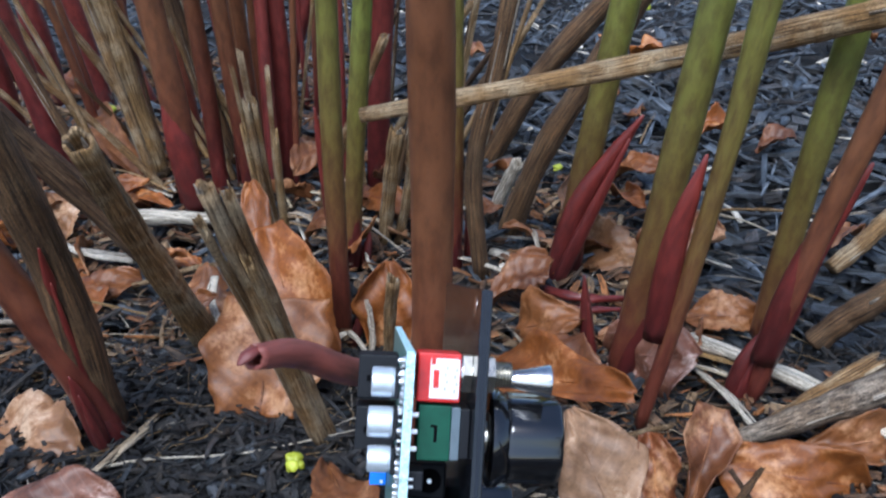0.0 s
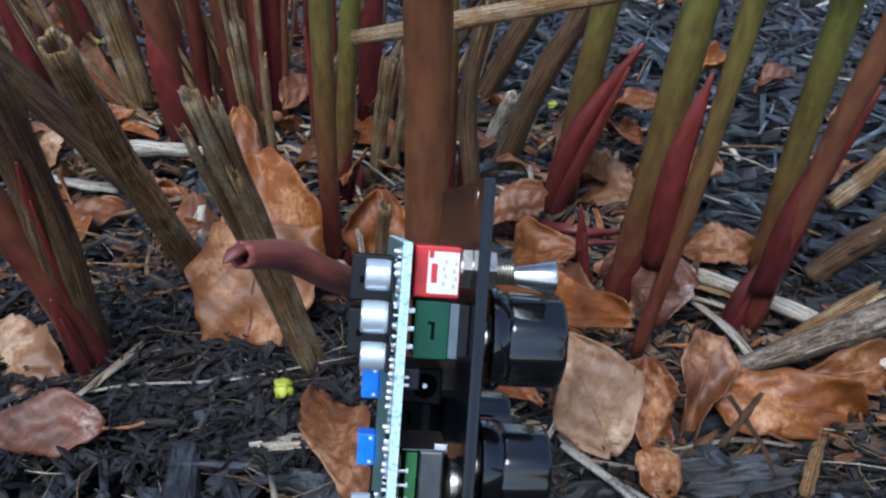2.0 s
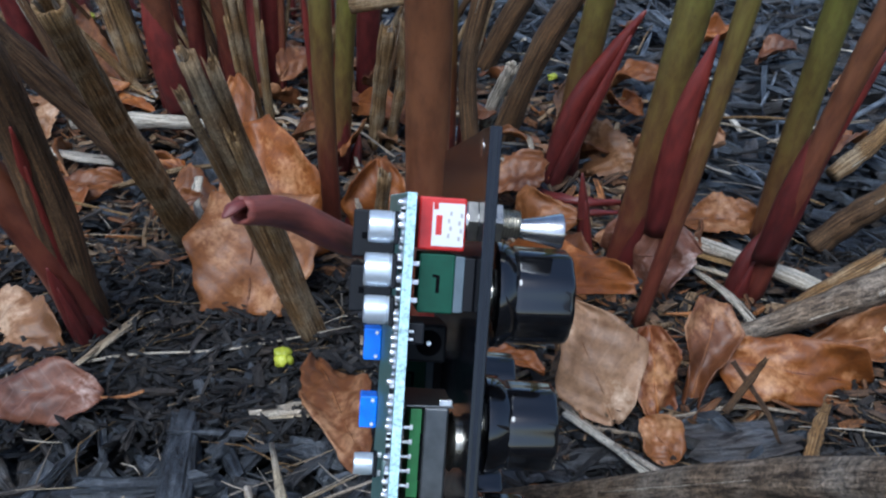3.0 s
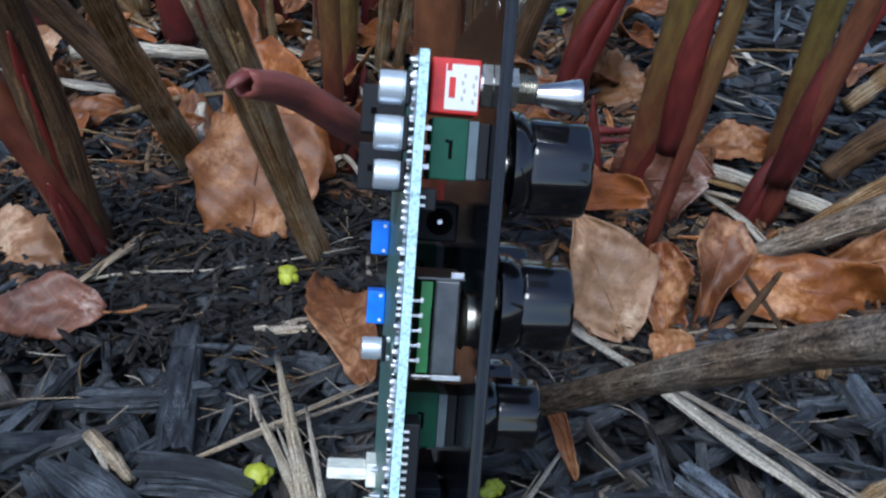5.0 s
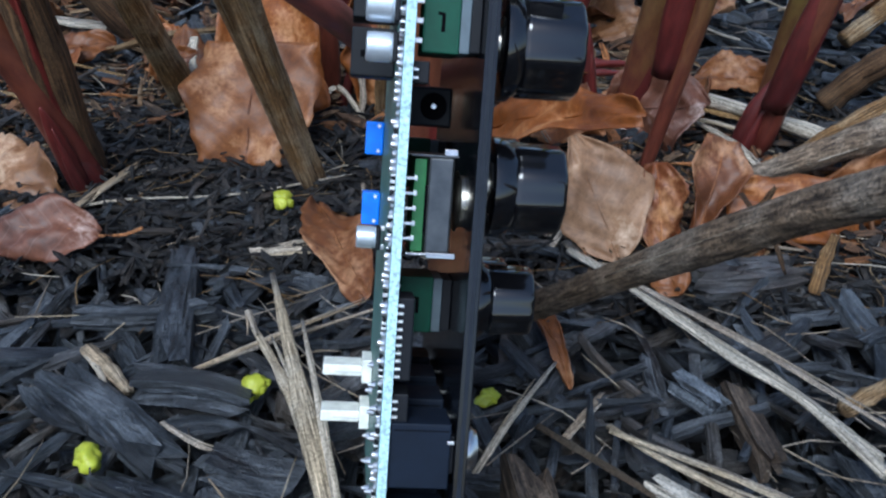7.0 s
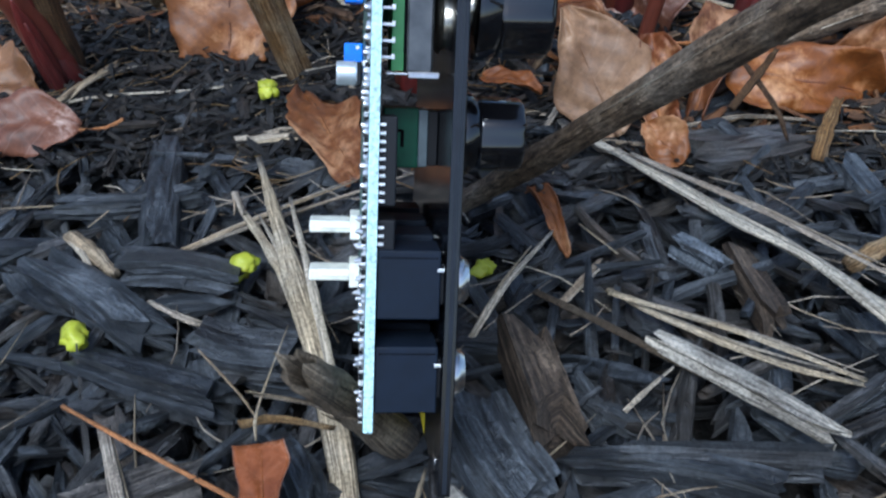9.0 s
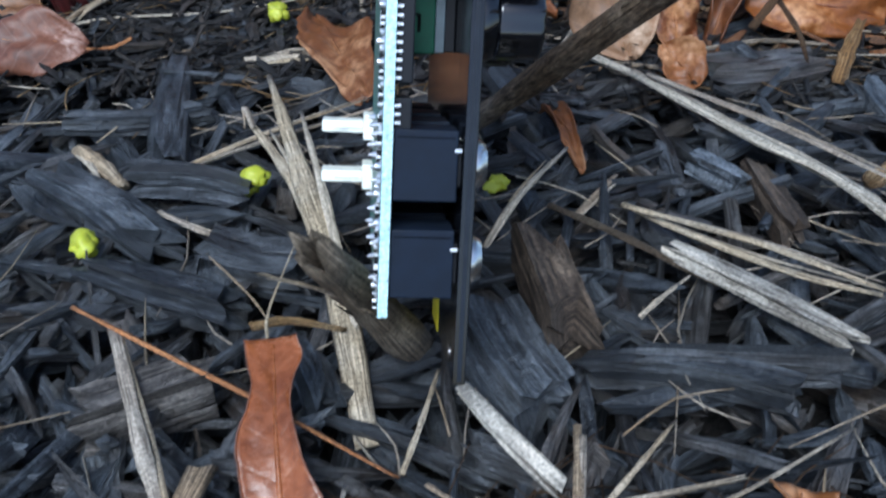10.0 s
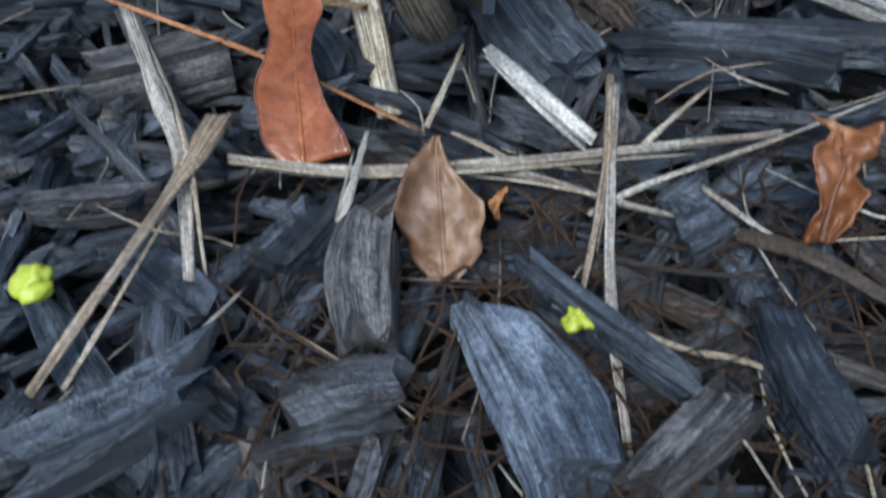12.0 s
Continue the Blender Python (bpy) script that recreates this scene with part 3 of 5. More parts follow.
def lathe(name, prof, y, z, material, parent, sides=32, flutes=0, depth=0.0, label="", along="x", smooth=True, first=0.0):
    """A turned piece about the module's x axis: prof is (x, radius) in millimetres. flutes: flats or grips round it."""
    bm = bmesh.new()
    rings = []
    for x, r in prof:
        ring = []
        for k in range(sides):
            a = 2 * math.pi * k / sides + first
            q = r * (1 + (depth * math.cos(flutes * a) if flutes and r > 0.6 * max(p[1] for p in prof) else 0))
            co = (x, y + q * math.cos(a), z + q * math.sin(a)) if along == "x" else (y + q * math.cos(a), x, z + q * math.sin(a))
            ring.append(bm.verts.new(Vector(co) * MM))
        rings.append(ring)
    for p, q in zip(rings, rings[1:]):
        for k in range(sides):
            bm.faces.new((p[k], p[(k + 1) % sides], q[(k + 1) % sides], q[k]))
    bm.faces.new(rings[0][::-1])
    bm.faces.new(rings[-1])
    bmesh.ops.recalc_face_normals(bm, faces=bm.faces)
    ob = part(name, bm, material, parent, label, smooth=smooth)
    if smooth:
        ob.data.set_sharp_from_angle(angle=radians(40))
    return ob


# Front panel, circuit board and its rim of traces.
panel = block("front_panel", (-1.0, 1.0, 0, 70.8, 0, 128.5), BLACK, module, 0.18, "satin black front panel")
block("edge_bevel", (-0.35, 0.35, -0.06, 0.4, 0.6, 127.9), PANELEDGE, panel, 0.05)
for z in (3.0, 125.5):
    lathe("mounting_hole", [(-1.06, 1.7), (-1.02, 1.7)], 7.5, z, CHROME, panel, 20)
block("print_mark", (-1.06, -1.01, 26, 37, -0.0, 6.5), YELLOW, panel, 0, "yellow printed mark on the back of the panel")
board = block("circuit_board", (-13.2, -11.6, 0.2, 68.0, 11.0, 117.2), PCBFACE, module, 0.08, "green circuit board")
block("board_edge", (-13.15, -11.65, -0.02, 0.3, 11.05, 117.15), PCBEDGE, board, 0.05, "pale blue-green cut edge of the circuit board")
block("board_edge", (-13.15, -11.65, 0.2, 68.0, 117.0, 117.3), PCBEDGE, board, 0.05)


def knob(y, z, r, x0, x1, skirt, flutes=9):
    """Gloss black fluted knob on a flared skirt, with a pale pointer line."""
    k = lathe("knob", [(x0 + skirt * 0.7, r * 0.9), (x0 + skirt, r * 0.99), (x0 + skirt + 0.5, r), (x1 - 1.0, r * 0.985), (x1 - 0.45, r * 0.965), (x1 - 0.1, r * 0.92), (x1, r * 0.88)], y, z, GLOSS, module, 90, flutes, 0.022, label="glossy black fluted control knob", first=0.11)
    lathe("skirt", [(x0, r * 0.98), (x0 + 0.4, r * 1.1), (x0 + skirt * 0.5, r * 1.1), (x0 + skirt * 1.1, r * 0.9)], y, z, GLOSS, k, 48)
    block("pointer", (x1 - 0.05, x1 + 0.08, y - 0.5, y + 0.5, z + r * 0.2, z + r * 0.8), WHITE, k, 0)
    lathe("shaft", [(1.0, 3.0), (x0 + 0.6, 3.0)], y, z, NICKEL, k, 20)
    lathe("nut", [(1.02, 5.2), (2.4, 5.2)], y, z, NICKEL, k, 6, smooth=False)
    return k


knob(14.5, 101.0, 8.4, 3.0, 16.4, 3.6)
knob(18.0, 77.2, 7.9, 3.4, 16.2, 4.4)
knob(24.0, 56.3, 6.4, 3.0, 13.8, 3.0)
knob(46.0, 79.5, 6.2, 3.0, 13.8, 3.0)
knob(52.0, 54.0, 6.2, 3.0, 13.8, 3.0)


def potentiometer(y, z, w, h):
    p = block("potentiometer", (-10.2, -4.4, y - w / 2, y + w / 2, z - h / 2, z + h / 2), POTGREEN, module, 0.25, "green potentiometer body with a grey collar")
    block("collar", (-4.4, -2.8, y - w / 2, y + w / 2, z - h / 2 + 0.2, z + h / 2 - 0.2), POTGREY, p, 0.2)
    block("bushing_plate", (-2.8, -1.05, y - w / 2 + 0.4, y + w / 2 - 0.4, z - h / 2 + 0.4, z + h / 2 - 0.4), MATTE, p, 0.2)
    # Slots are shallow black blocks, their inner shade painted on.
    block("slot", (-7.4, -6.8, y - w / 2 - 0.06, y - w / 2 + 0.2, z - 1.5, z + 1.4), RECESS_SHADE, p, 0)
    block("slot", (-8.0, -7.3, y - w / 2 - 0.06, y - w / 2 + 0.2, z + 1.0, z + 1.5), RECESS_SHADE, p, 0)
    for dz in (-3, 0, 3):
        block("pin", (-11.7, -10.1, y - w / 2 + 0.5, y - w / 2 + 1.2, z + dz - 0.4, z + dz + 0.4), TIN, p, 0.1)
    return p


potentiometer(9.8, 102.9, 9.5, 9.6)
potentiometer(24.5, 55.5, 9.5, 10.0)
potentiometer(50, 79.5, 9.5, 10.0)


# Toggle switch.
toggle = block("toggle_switch", (-10.8, -3.1, 5.2, 12.2, 108.3, 116.9), RED, module, 0.35, "red toggle switch with white side label and chrome lever")
block("side_label", (-8.6, -3.4, 5.05, 5.3, 109.0, 116.0), WHITE, toggle, 0.05, "white switch label")
block("label_slot", (-8.0, -7.0, 4.98, 5.2, 110.8, 114.0), RED, toggle, 0.05)
block("label_notch", (-8.45, -7.7, 4.98, 5.2, 114.9, 116.1), RED, toggle, 0.05)
for k in range(4):
    block("print_bar", (-6.1 + 0.3 * (k % 2), -5.7 + 0.3 * (k % 2), 5.0, 5.2, 110.4 + 1.2 * k, 111.1 + 1.2 * k), GREYINK, toggle, 0)
    block("print_bar", (-4.4 + 0.3 * (k % 2), -4.0 + 0.3 * (k % 2), 5.0, 5.2, 110.0 + 1.25 * k, 110.7 + 1.25 * k), GREYINK, toggle, 0)
lathe("washer", [(-3.1, 2.9), (-1.0, 2.9)], 8.7, 113.3, CHROME, toggle, 24)
lathe("nut", [(-2.7, 3.7), (-1.1, 3.7)], 8.7, 113.3, NICKEL, toggle, 6, smooth=False)
lathe("nut", [(1.05, 3.5), (3.0, 3.5)], 8.7, 113.3, NICKEL, toggle, 6, smooth=False)
thread = []
for k in range(7):
    thread += [(3.0 + 0.5 * k, 2.45), (3.25 + 0.5 * k, 2.15)]
lathe("threaded_bush", thread, 8.7, 113.3, NICKEL, toggle, 24)
lathe("lever", [(6.0, 1.5), (7.0, 1.75), (10.0, 2.3), (12.9, 3.0), (13.3, 2.95), (13.5, 2.4)], 8.2, 112.6, CHROME, toggle, 24)

# Encoder with its green wafer and steel cage.
enc = block("encoder", (-7.6, -3.4, 8.0, 22.0, 66.4, 82.0), STEEL, module, 0.4, "rotary encoder in a steel cage on a green wafer")
block("wafer", (-9.8, -7.9, 8.4, 21.6, 66.6, 81.6), PCBGREEN, enc, 0.1, "green wafer board")
block("wafer_slot", (-8.0, -7.5, 8.2, 8.6, 69.5, 77.5), RECESS_SHADE, enc, 0.1)
block("tab", (-7.2, -2.4, 7.8, 9.6, 65.6, 66.5), CHROME, enc, 0.1)
block("tab", (-10.6, -2.8, 7.8, 22.0, 82.0, 82.35), STEEL, enc, 0.1)
block("tab", (-10.6, -2.8, 7.8, 22.0, 66.0, 66.35), CHROME, enc, 0.1)
block("clip", (-5.2, -3.0, 7.7, 9.0, 82.3, 83.4), CHROME, enc, 0.15)
lathe("bushing", [(-2.6, 4.6), (-2.1, 5.2), (-1.6, 4.4), (-1.0, 4.4)], 15, 74.6, NICKEL, enc, 28)
for k in range(5):
    z = 68.6 + 2.45 * k
    block("leg", (-11.7, -9.5, 8.2, 8.7, z - 0.22, z + 0.22), TIN, enc, 0.08)
    block("leg_crimp", (-9.9, -9.3, 8.0, 8.6, z - 0.3, z + 0.5), TIN, enc, 0.08)

# Supply socket, jacks and nuts.
dc = block("power_socket", (-11.5, -2.9, 23.5, 36.0, 86.8, 93.8), MATTE, module, 0.5, "black barrel power socket")
# No cavity here: a flat black disc paints the shaded opening.
lathe("socket_hole", [(23.3, 2.4), (23.5, 2.4)], -6.2, 90.4, RECESS_SHADE, dc, 24, along="y")
lathe("socket_pin", [(22.9, 0.45), (23.4, 0.45)], -6.2, 90.4, TIN, dc, 12, along="y")


def jack(y, z):
    j = block("jack_socket", (-11.5, -1.75, y - 4.4, y + 4.4, z - 5.4, z + 5.4), JACKBLACK, module, 0.25, "black jack socket with a chrome nut")
    block("ledge", (-1.85, -1.05, y - 3.4, y + 3.4, z - 3.2, z + 3.2), MATTE, j, 0.2)
    block("contact", (-2.3, -1.2, y - 4.55, y - 4.2, z + 2.2, z + 2.7), TIN, j, 0.05)
    block("seam", (-11.0, -2.2, y - 4.46, y - 4.3, z + 4.2, z + 4.35), RECESS_SHADE, j, 0)
    nut = lathe("nut", [(1.02, 3.9), (1.6, 3.9), (2.3, 3.5), (2.9, 3.1), (3.0, 2.0)], y, z, CHROME, j, 36)
    # The bore's shade is a black disc on the nut.
    lathe("bore", [(2.9, 1.8), (3.03, 1.8)], y, z, RECESS_SHADE, nut, 20)
    for dz in (-2.6, 2.8):
        lathe("solder_joint", [(-14.6, 0.25), (-14.0, 0.45), (-13.2, 0.9)], y - 2.5, z + dz, TIN, j, 12)
    return j


for y in (5.2, 18.5, 33.0, 47.5):
    for z in (34.6, 19.4):
        jack(y, z)


# Components on the back of the board.
def electrolytic(y, z, r, h):
    c = lathe("capacitor", [(-13.2 - h, r * 0.86), (-13.05 - h, r * 0.97), (-12.9 - h + 0.6, r), (-15.2, r), (-15.0, r * 0.9), (-14.8, r)], y, z, ALU, module, 36, label="silver can capacitor on a black foot")
    block("foot", (-14.8, -13.9, y - r, y + r, z - r, z + r), MATTE, c, 0.3)
    block("lead", (-14.0, -13.2, y - 0.5, y + 0.5, z + r * 0.6, z + r * 1.05), TIN, c, 0.1)
    block("lead", (-14.0, -13.2, y - 0.5, y + 0.5, z - r * 1.05, z - r * 0.6), TIN, c, 0.1)
    return c


electrolytic(4.0, 111.6, 2.6, 5.6)
electrolytic(4.0, 104.7, 2.7, 5.9)
electrolytic(4.0, 98.3, 2.3, 5.6)
electrolytic(30.0, 65.8, 2.1, 5.2)
for z0, z1 in ((105.2, 113.9), (95.0, 103.6)):
    h = block("header_shroud", (-21.2, -13.3, 28, 38, z0, z1), MATTE, module, 0.3, "black connector housing")
    block("key", (-19.5, -18.5, 27.8, 28.1, z0 + 3.4, z0 + 4.6), RECESS_SHADE, h, 0.1)
for z in (83.6, 68.2):
    t = block("trimmer", (-17.2, -13.3, 62.0, 68.5, z - 3.6, z + 3.6), BLUE, module, 0.3, "small blue trimmer")
    for dz in (-2.7, 2.7):
        lathe("stud", [(61.8, 0.4), (62.1, 0.4)], -14.4, z + dz, WHITE, t, 10, along="y")
for z in (35.0, 25.0):
    c = block("pin_header", (-15.4, -13.3, 48, 56, z - 2.5, z + 2.5), CREAM, module, 0.2, "cream pin connector")
    block("latch", (-23.6, -15.4, 48.5, 55.5, z - 1.2, z + 1.2), CREAM, c, 0.4)
    block("rib", (-21.0, -15.4, 48.2, 48.6, z - 0.3, z + 0.1), WHITE, c, 0.1)

solder_rng = np.random.RandomState(3)
z = 12.6
while z < 116:
    y = 0.9 + 1.8 * solder_rng.rand()
    if solder_rng.rand() < 0.62:
        h = 0.5 + 0.9 * solder_rng.rand()
        lathe("solder_joint", [(-13.2 - h, 0.2), (-13.2 - h * 0.85, 0.5), (-13.2 - h * 0.4, 0.6), (-13.2, 0.95)], y, z, TIN, board, 10)
    else:
        w = 0.5 + 0.5 * solder_rng.rand()
        r = block("resistor", (-13.9, -13.2, y, y + 1.2, z - w, z + w), MATTE, board, 0.08)
        block("terminal", (-13.95, -13.2, y - 0.05, y + 1.25, z + w * 0.6, z + w * 1.05), TIN, r, 0.05)
        block("terminal", (-13.95, -13.2, y - 0.05, y + 1.25, z - w * 1.05, z - w * 0.6), TIN, r, 0.05)
    z += 0.8 + 0.6 * solder_rng.rand()
for z0, z1, y0 in ((93.2, 96.6, 3.0), (46.6, 60.0, 1.6), (37.5, 44.5, 1.6)):
    ic = block("chip_package", (-11.6, -8.9, y0, y0 + 6.0, z0, z1), MATTE, board, 0.25, "black integrated circuit")
    zz = z0 + 0.8
    while zz < z1 - 0.5:
        block("pin", (-11.6, -10.6, y0 - 0.5, y0 + 0.1, zz - 0.2, zz + 0.2), TIN, ic, 0.05)
        zz += 1.27


# ---- plants and litter ----

# living stems
live_stem([(0.0249, 0.2869, 0.0000), (0.0298, 0.2719, 0.1176), (0.0315, 0.2569, 0.1767), (0.0332, 0.2411, 0.2388)], [0.0071, 0.0071], BROWNSTEM, "thick bronze stem behind the module, crimson at its foot")
live_stem([(-0.0198, 0.3889, 0.0000), (-0.0167, 0.3789, 0.0896), (-0.0128, 0.3689, 0.1630), (-0.0087, 0.3584, 0.2400)], [0.0047, 0.0045], GREENSTEM, "olive-green living stem, reddish at its foot, rising from the clump", [((-0.0196, 0.3842, 0.0526), (-0.0209, 0.3802, 0.0893), (-0.0223, 0.3762, 0.1181), 0.0050)])
live_stem([(-0.0249, 0.4767, 0.0000), (-0.0162, 0.4667, 0.0768), (-0.0070, 0.4567, 0.1511), (0.0027, 0.4462, 0.2291)], [0.0052, 0.0050], GREENSTEM, "olive-green living stem, reddish at its foot, rising from the clump")
live_stem([(-0.1290, 0.5453, 0.0000), (-0.1318, 0.5353, 0.0775), (-0.1352, 0.5253, 0.1454), (-0.1387, 0.5148, 0.2168)], [0.0081, 0.0080], BROWNSTEM, "bronze stem with a crimson sheath at its foot", [((-0.1271, 0.5372, 0.0147), (-0.1322, 0.5332, 0.0569), (-0.1360, 0.5292, 0.0929), 0.0166)])
live_stem([(-0.1280, 0.5993, 0.0000), (-0.1266, 0.5893, 0.0824), (-0.1263, 0.5793, 0.1380), (-0.1260, 0.5688, 0.1963)], [0.0056, 0.0056], BROWNSTEM, "bronze-brown living stem rising from the clump")
live_stem([(-0.1065, 0.5977, 0.0000), (-0.1085, 0.5877, 0.0748), (-0.1093, 0.5777, 0.1377), (-0.1102, 0.5672, 0.2038)], [0.0056, 0.0053], BROWNSTEM, "bronze-brown living stem rising from the clump")
live_stem([(-0.1135, 0.6622, 0.0000), (-0.1133, 0.6522, 0.0679), (-0.1129, 0.6422, 0.1292), (-0.1125, 0.6317, 0.1936)], [0.0052, 0.0051], BROWNSTEM, "bronze-brown living stem rising from the clump")
live_stem([(-0.1119, 0.6911, 0.0000), (-0.1101, 0.6811, 0.0656), (-0.1066, 0.6711, 0.1252), (-0.1030, 0.6606, 0.1878)], [0.0059, 0.0057], BROWNSTEM, "bronze-brown living stem rising from the clump")
live_stem([(-0.0848, 0.6203, -0.0000), (-0.0804, 0.6103, 0.0765), (-0.0785, 0.6003, 0.1339), (-0.0765, 0.5898, 0.1941)], [0.0070, 0.0062], REDSTEM, "dark crimson living stem rising from the clump")
live_stem([(-0.1302, 0.8798, 0.0000), (-0.1159, 0.8698, 0.0515), (-0.0978, 0.8598, 0.0997), (-0.0787, 0.8493, 0.1503)], [0.0067, 0.0068], REDSTEM, "dark crimson living stem rising from the clump")
live_stem([(-0.0205, 0.6156, 0.0000), (-0.0141, 0.6056, 0.0719), (-0.0077, 0.5956, 0.1326), (-0.0011, 0.5851, 0.1962)], [0.0077, 0.0072], REDSTEM, "dark crimson living stem rising from the clump")
live_stem([(0.0952, 0.4586, 0.0000), (0.1058, 0.4486, 0.0759), (0.1184, 0.4386, 0.1501), (0.1317, 0.4281, 0.2279)], [0.0072, 0.0069], GREENSTEM, "olive-green living stem, reddish at its foot, rising from the clump")
live_stem([(0.1070, 0.3496, 0.0000), (0.1201, 0.3396, 0.0871), (0.1309, 0.3296, 0.1643), (0.1422, 0.3191, 0.2453)], [0.0063, 0.0068], GREENSTEM, "olive-green living stem, reddish at its foot, rising from the clump")
live_stem([(0.1071, 0.3063, 0.0000), (0.1184, 0.2996, 0.0598), (0.1282, 0.2929, 0.1217), (0.1337, 0.2863, 0.1700), (0.1415, 0.2769, 0.2376)], [0.0027, 0.0053], GREENSTEM, "olive-green living stem, reddish at its foot, rising from the clump", [((0.1109, 0.3036, 0.0437), (0.1145, 0.2996, 0.0846), (0.1220, 0.2956, 0.1181), 0.0097)])
live_stem([(0.1780, 0.3775, 0.0000), (0.1853, 0.3675, 0.0805), (0.1930, 0.3575, 0.1525), (0.2011, 0.3470, 0.2281)], [0.0059, 0.0063], GREENSTEM, "olive-green living stem, reddish at its foot, rising from the clump")
live_stem([(0.1569, 0.3250, 0.0000), (0.1704, 0.3150, 0.0745), (0.1823, 0.3050, 0.1306), (0.1948, 0.2945, 0.1896)], [0.0040, 0.0054], BROWNSTEM, "bronze stem with a long crimson sheath", [((0.1591, 0.3210, 0.0226), (0.1698, 0.3170, 0.0690), (0.1864, 0.3130, 0.1079), 0.0111)])
live_stem([(-0.1040, 0.3090, -0.0040), (-0.1116, 0.2990, 0.0418), (-0.1234, 0.2890, 0.0842), (-0.1358, 0.2785, 0.1288)], [0.0067, 0.0065], BROWNSTEM, "bronze stem, dark crimson at its foot")
live_stem([(-0.3039, 0.8643, 0.0000), (-0.3065, 0.8543, 0.0570), (-0.3117, 0.8443, 0.1077), (-0.3171, 0.8338, 0.1609)], [0.0083, 0.0082], REDSTEM, "dark crimson living stem rising from the clump")
live_stem([(-0.3588, 0.8928, 0.0000), (-0.3589, 0.8828, 0.0557), (-0.3635, 0.8728, 0.1053), (-0.3684, 0.8623, 0.1574)], [0.0080, 0.0080], REDSTEM, "dark crimson living stem rising from the clump")
live_stem([(-0.2396, 0.6132, 0.0000), (-0.2463, 0.6032, 0.0670), (-0.2539, 0.5932, 0.1254), (-0.2620, 0.5827, 0.1869)], [0.0081, 0.0077], REDSTEM, "dark crimson living stem rising from the clump")
live_stem([(-0.3855, 0.9196, 0.0000), (-0.3853, 0.9096, 0.0513), (-0.3842, 0.8996, 0.1023), (-0.3831, 0.8891, 0.1558)], [0.0059, 0.0060], REDSTEM, "dark crimson living stem rising from the clump")
live_stem([(-0.3242, 0.9778, 0.0000), (-0.3148, 0.9678, 0.0504), (-0.3067, 0.9578, 0.0924), (-0.2982, 0.9473, 0.1365)], [0.0056, 0.0053], REDSTEM, "dark crimson living stem rising from the clump")
live_stem([(-0.2776, 0.6346, 0.0000), (-0.2773, 0.6246, 0.0583), (-0.2795, 0.6146, 0.1153), (-0.2819, 0.6041, 0.1751)], [0.0084, 0.0080], REDSTEM, "dark crimson living stem rising from the clump")
live_stem([(0.0350, 0.4656, 0.0000), (0.0371, 0.4556, 0.0695), (0.0384, 0.4456, 0.1513), (0.0397, 0.4351, 0.2373)], [0.0035, 0.0046], GREENSTEM, "olive-green living stem, reddish at its foot, rising from the clump")

# young red shoots
red_bud([(0.0869, 0.4479, 0.0000), (0.0990, 0.4446, 0.0436), (0.1162, 0.4413, 0.0734), (0.1295, 0.4379, 0.0943)], 0.0140, "crimson pointed shoot pushing up beside green stems")
red_bud([(0.1492, 0.3266, 0.0000), (0.1542, 0.3266, 0.0195), (0.1613, 0.3266, 0.0350)], 0.0107, "short crimson pointed shoot at the foot of a stem")
red_bud([(0.0952, 0.3600, 0.0000), (0.0934, 0.3600, 0.0217), (0.0917, 0.3600, 0.0445)], 0.0081, "small dull crimson shoot among brown leaves")
red_bud([(-0.0152, 0.3820, 0.0000), (-0.0093, 0.3820, 0.0157), (-0.0082, 0.3820, 0.0333)], 0.0064, "small bright crimson shoot beside an olive stem")
red_bud([(-0.1080, 0.3050, 0.0200), (-0.1058, 0.2900, 0.0689), (-0.1009, 0.2750, 0.0982)], 0.0077, "dull crimson shoot with a rounded tip")
red_bud([(-0.1040, 0.3000, -0.0020), (-0.1068, 0.2950, 0.0242), (-0.1079, 0.2900, 0.0402)], 0.0095, "dark crimson shoot at the foot of a bronze stem")
red_bud([(-0.0174, 0.4763, 0.0000), (-0.0151, 0.4763, 0.0106), (-0.0129, 0.4763, 0.0209)], 0.0077, "tiny crimson shoot behind the olive stems")
red_bud([(0.0421, 0.4730, 0.0000), (0.0439, 0.4730, 0.0310), (0.0464, 0.4730, 0.0686)], 0.0069, "slender crimson shoot beside a dark dead stalk")

# curled petiole
curled = new("plant_stem")
curled.location = (0.0249, 0.2669, 0.0550)
tagged(curled, "red curled young stalk reaching sideways behind the module", "plant stem", "living stems of the clump")
stalk("stalk", [(0.0249, 0.2669, 0.0550), (0.0136, 0.1900, 0.0991), (0.0034, 0.1700, 0.1158), (-0.0030, 0.1580, 0.1222)], [0.0033, 0.0033, 0.0034, 0.0031, 0.0026], PETIOLE, parent=curled, ridge=0.04, rings=26, sides=16, hollow=0.006, jag=0.0015)
stalk("curled_lip", [(0.0006, 0.1640, 0.1212), (-0.0032, 0.1575, 0.1236), (-0.0054, 0.1545, 0.1226)], [0.0012, 0.0018, 0.0016, 0.0006], PETIOLE, parent=curled, flat=0.5, rings=14, sides=10, tip=True)

# dead stalks
dead_stem([(-0.0869, 0.3918, 0.0000), (-0.0839, 0.3199, 0.0811), (-0.0690, 0.2480, 0.1410)], [0.0072, 0.0040], DEAD, "cut dead tan stalk, streaked and splintered")
dead_stem([(-0.0184, 0.3026, 0.0000), (-0.0284, 0.2743, 0.0718), (-0.0340, 0.2460, 0.1260)], [0.0042, 0.0028], DEAD, "cut dead tan stalk, streaked and splintered")
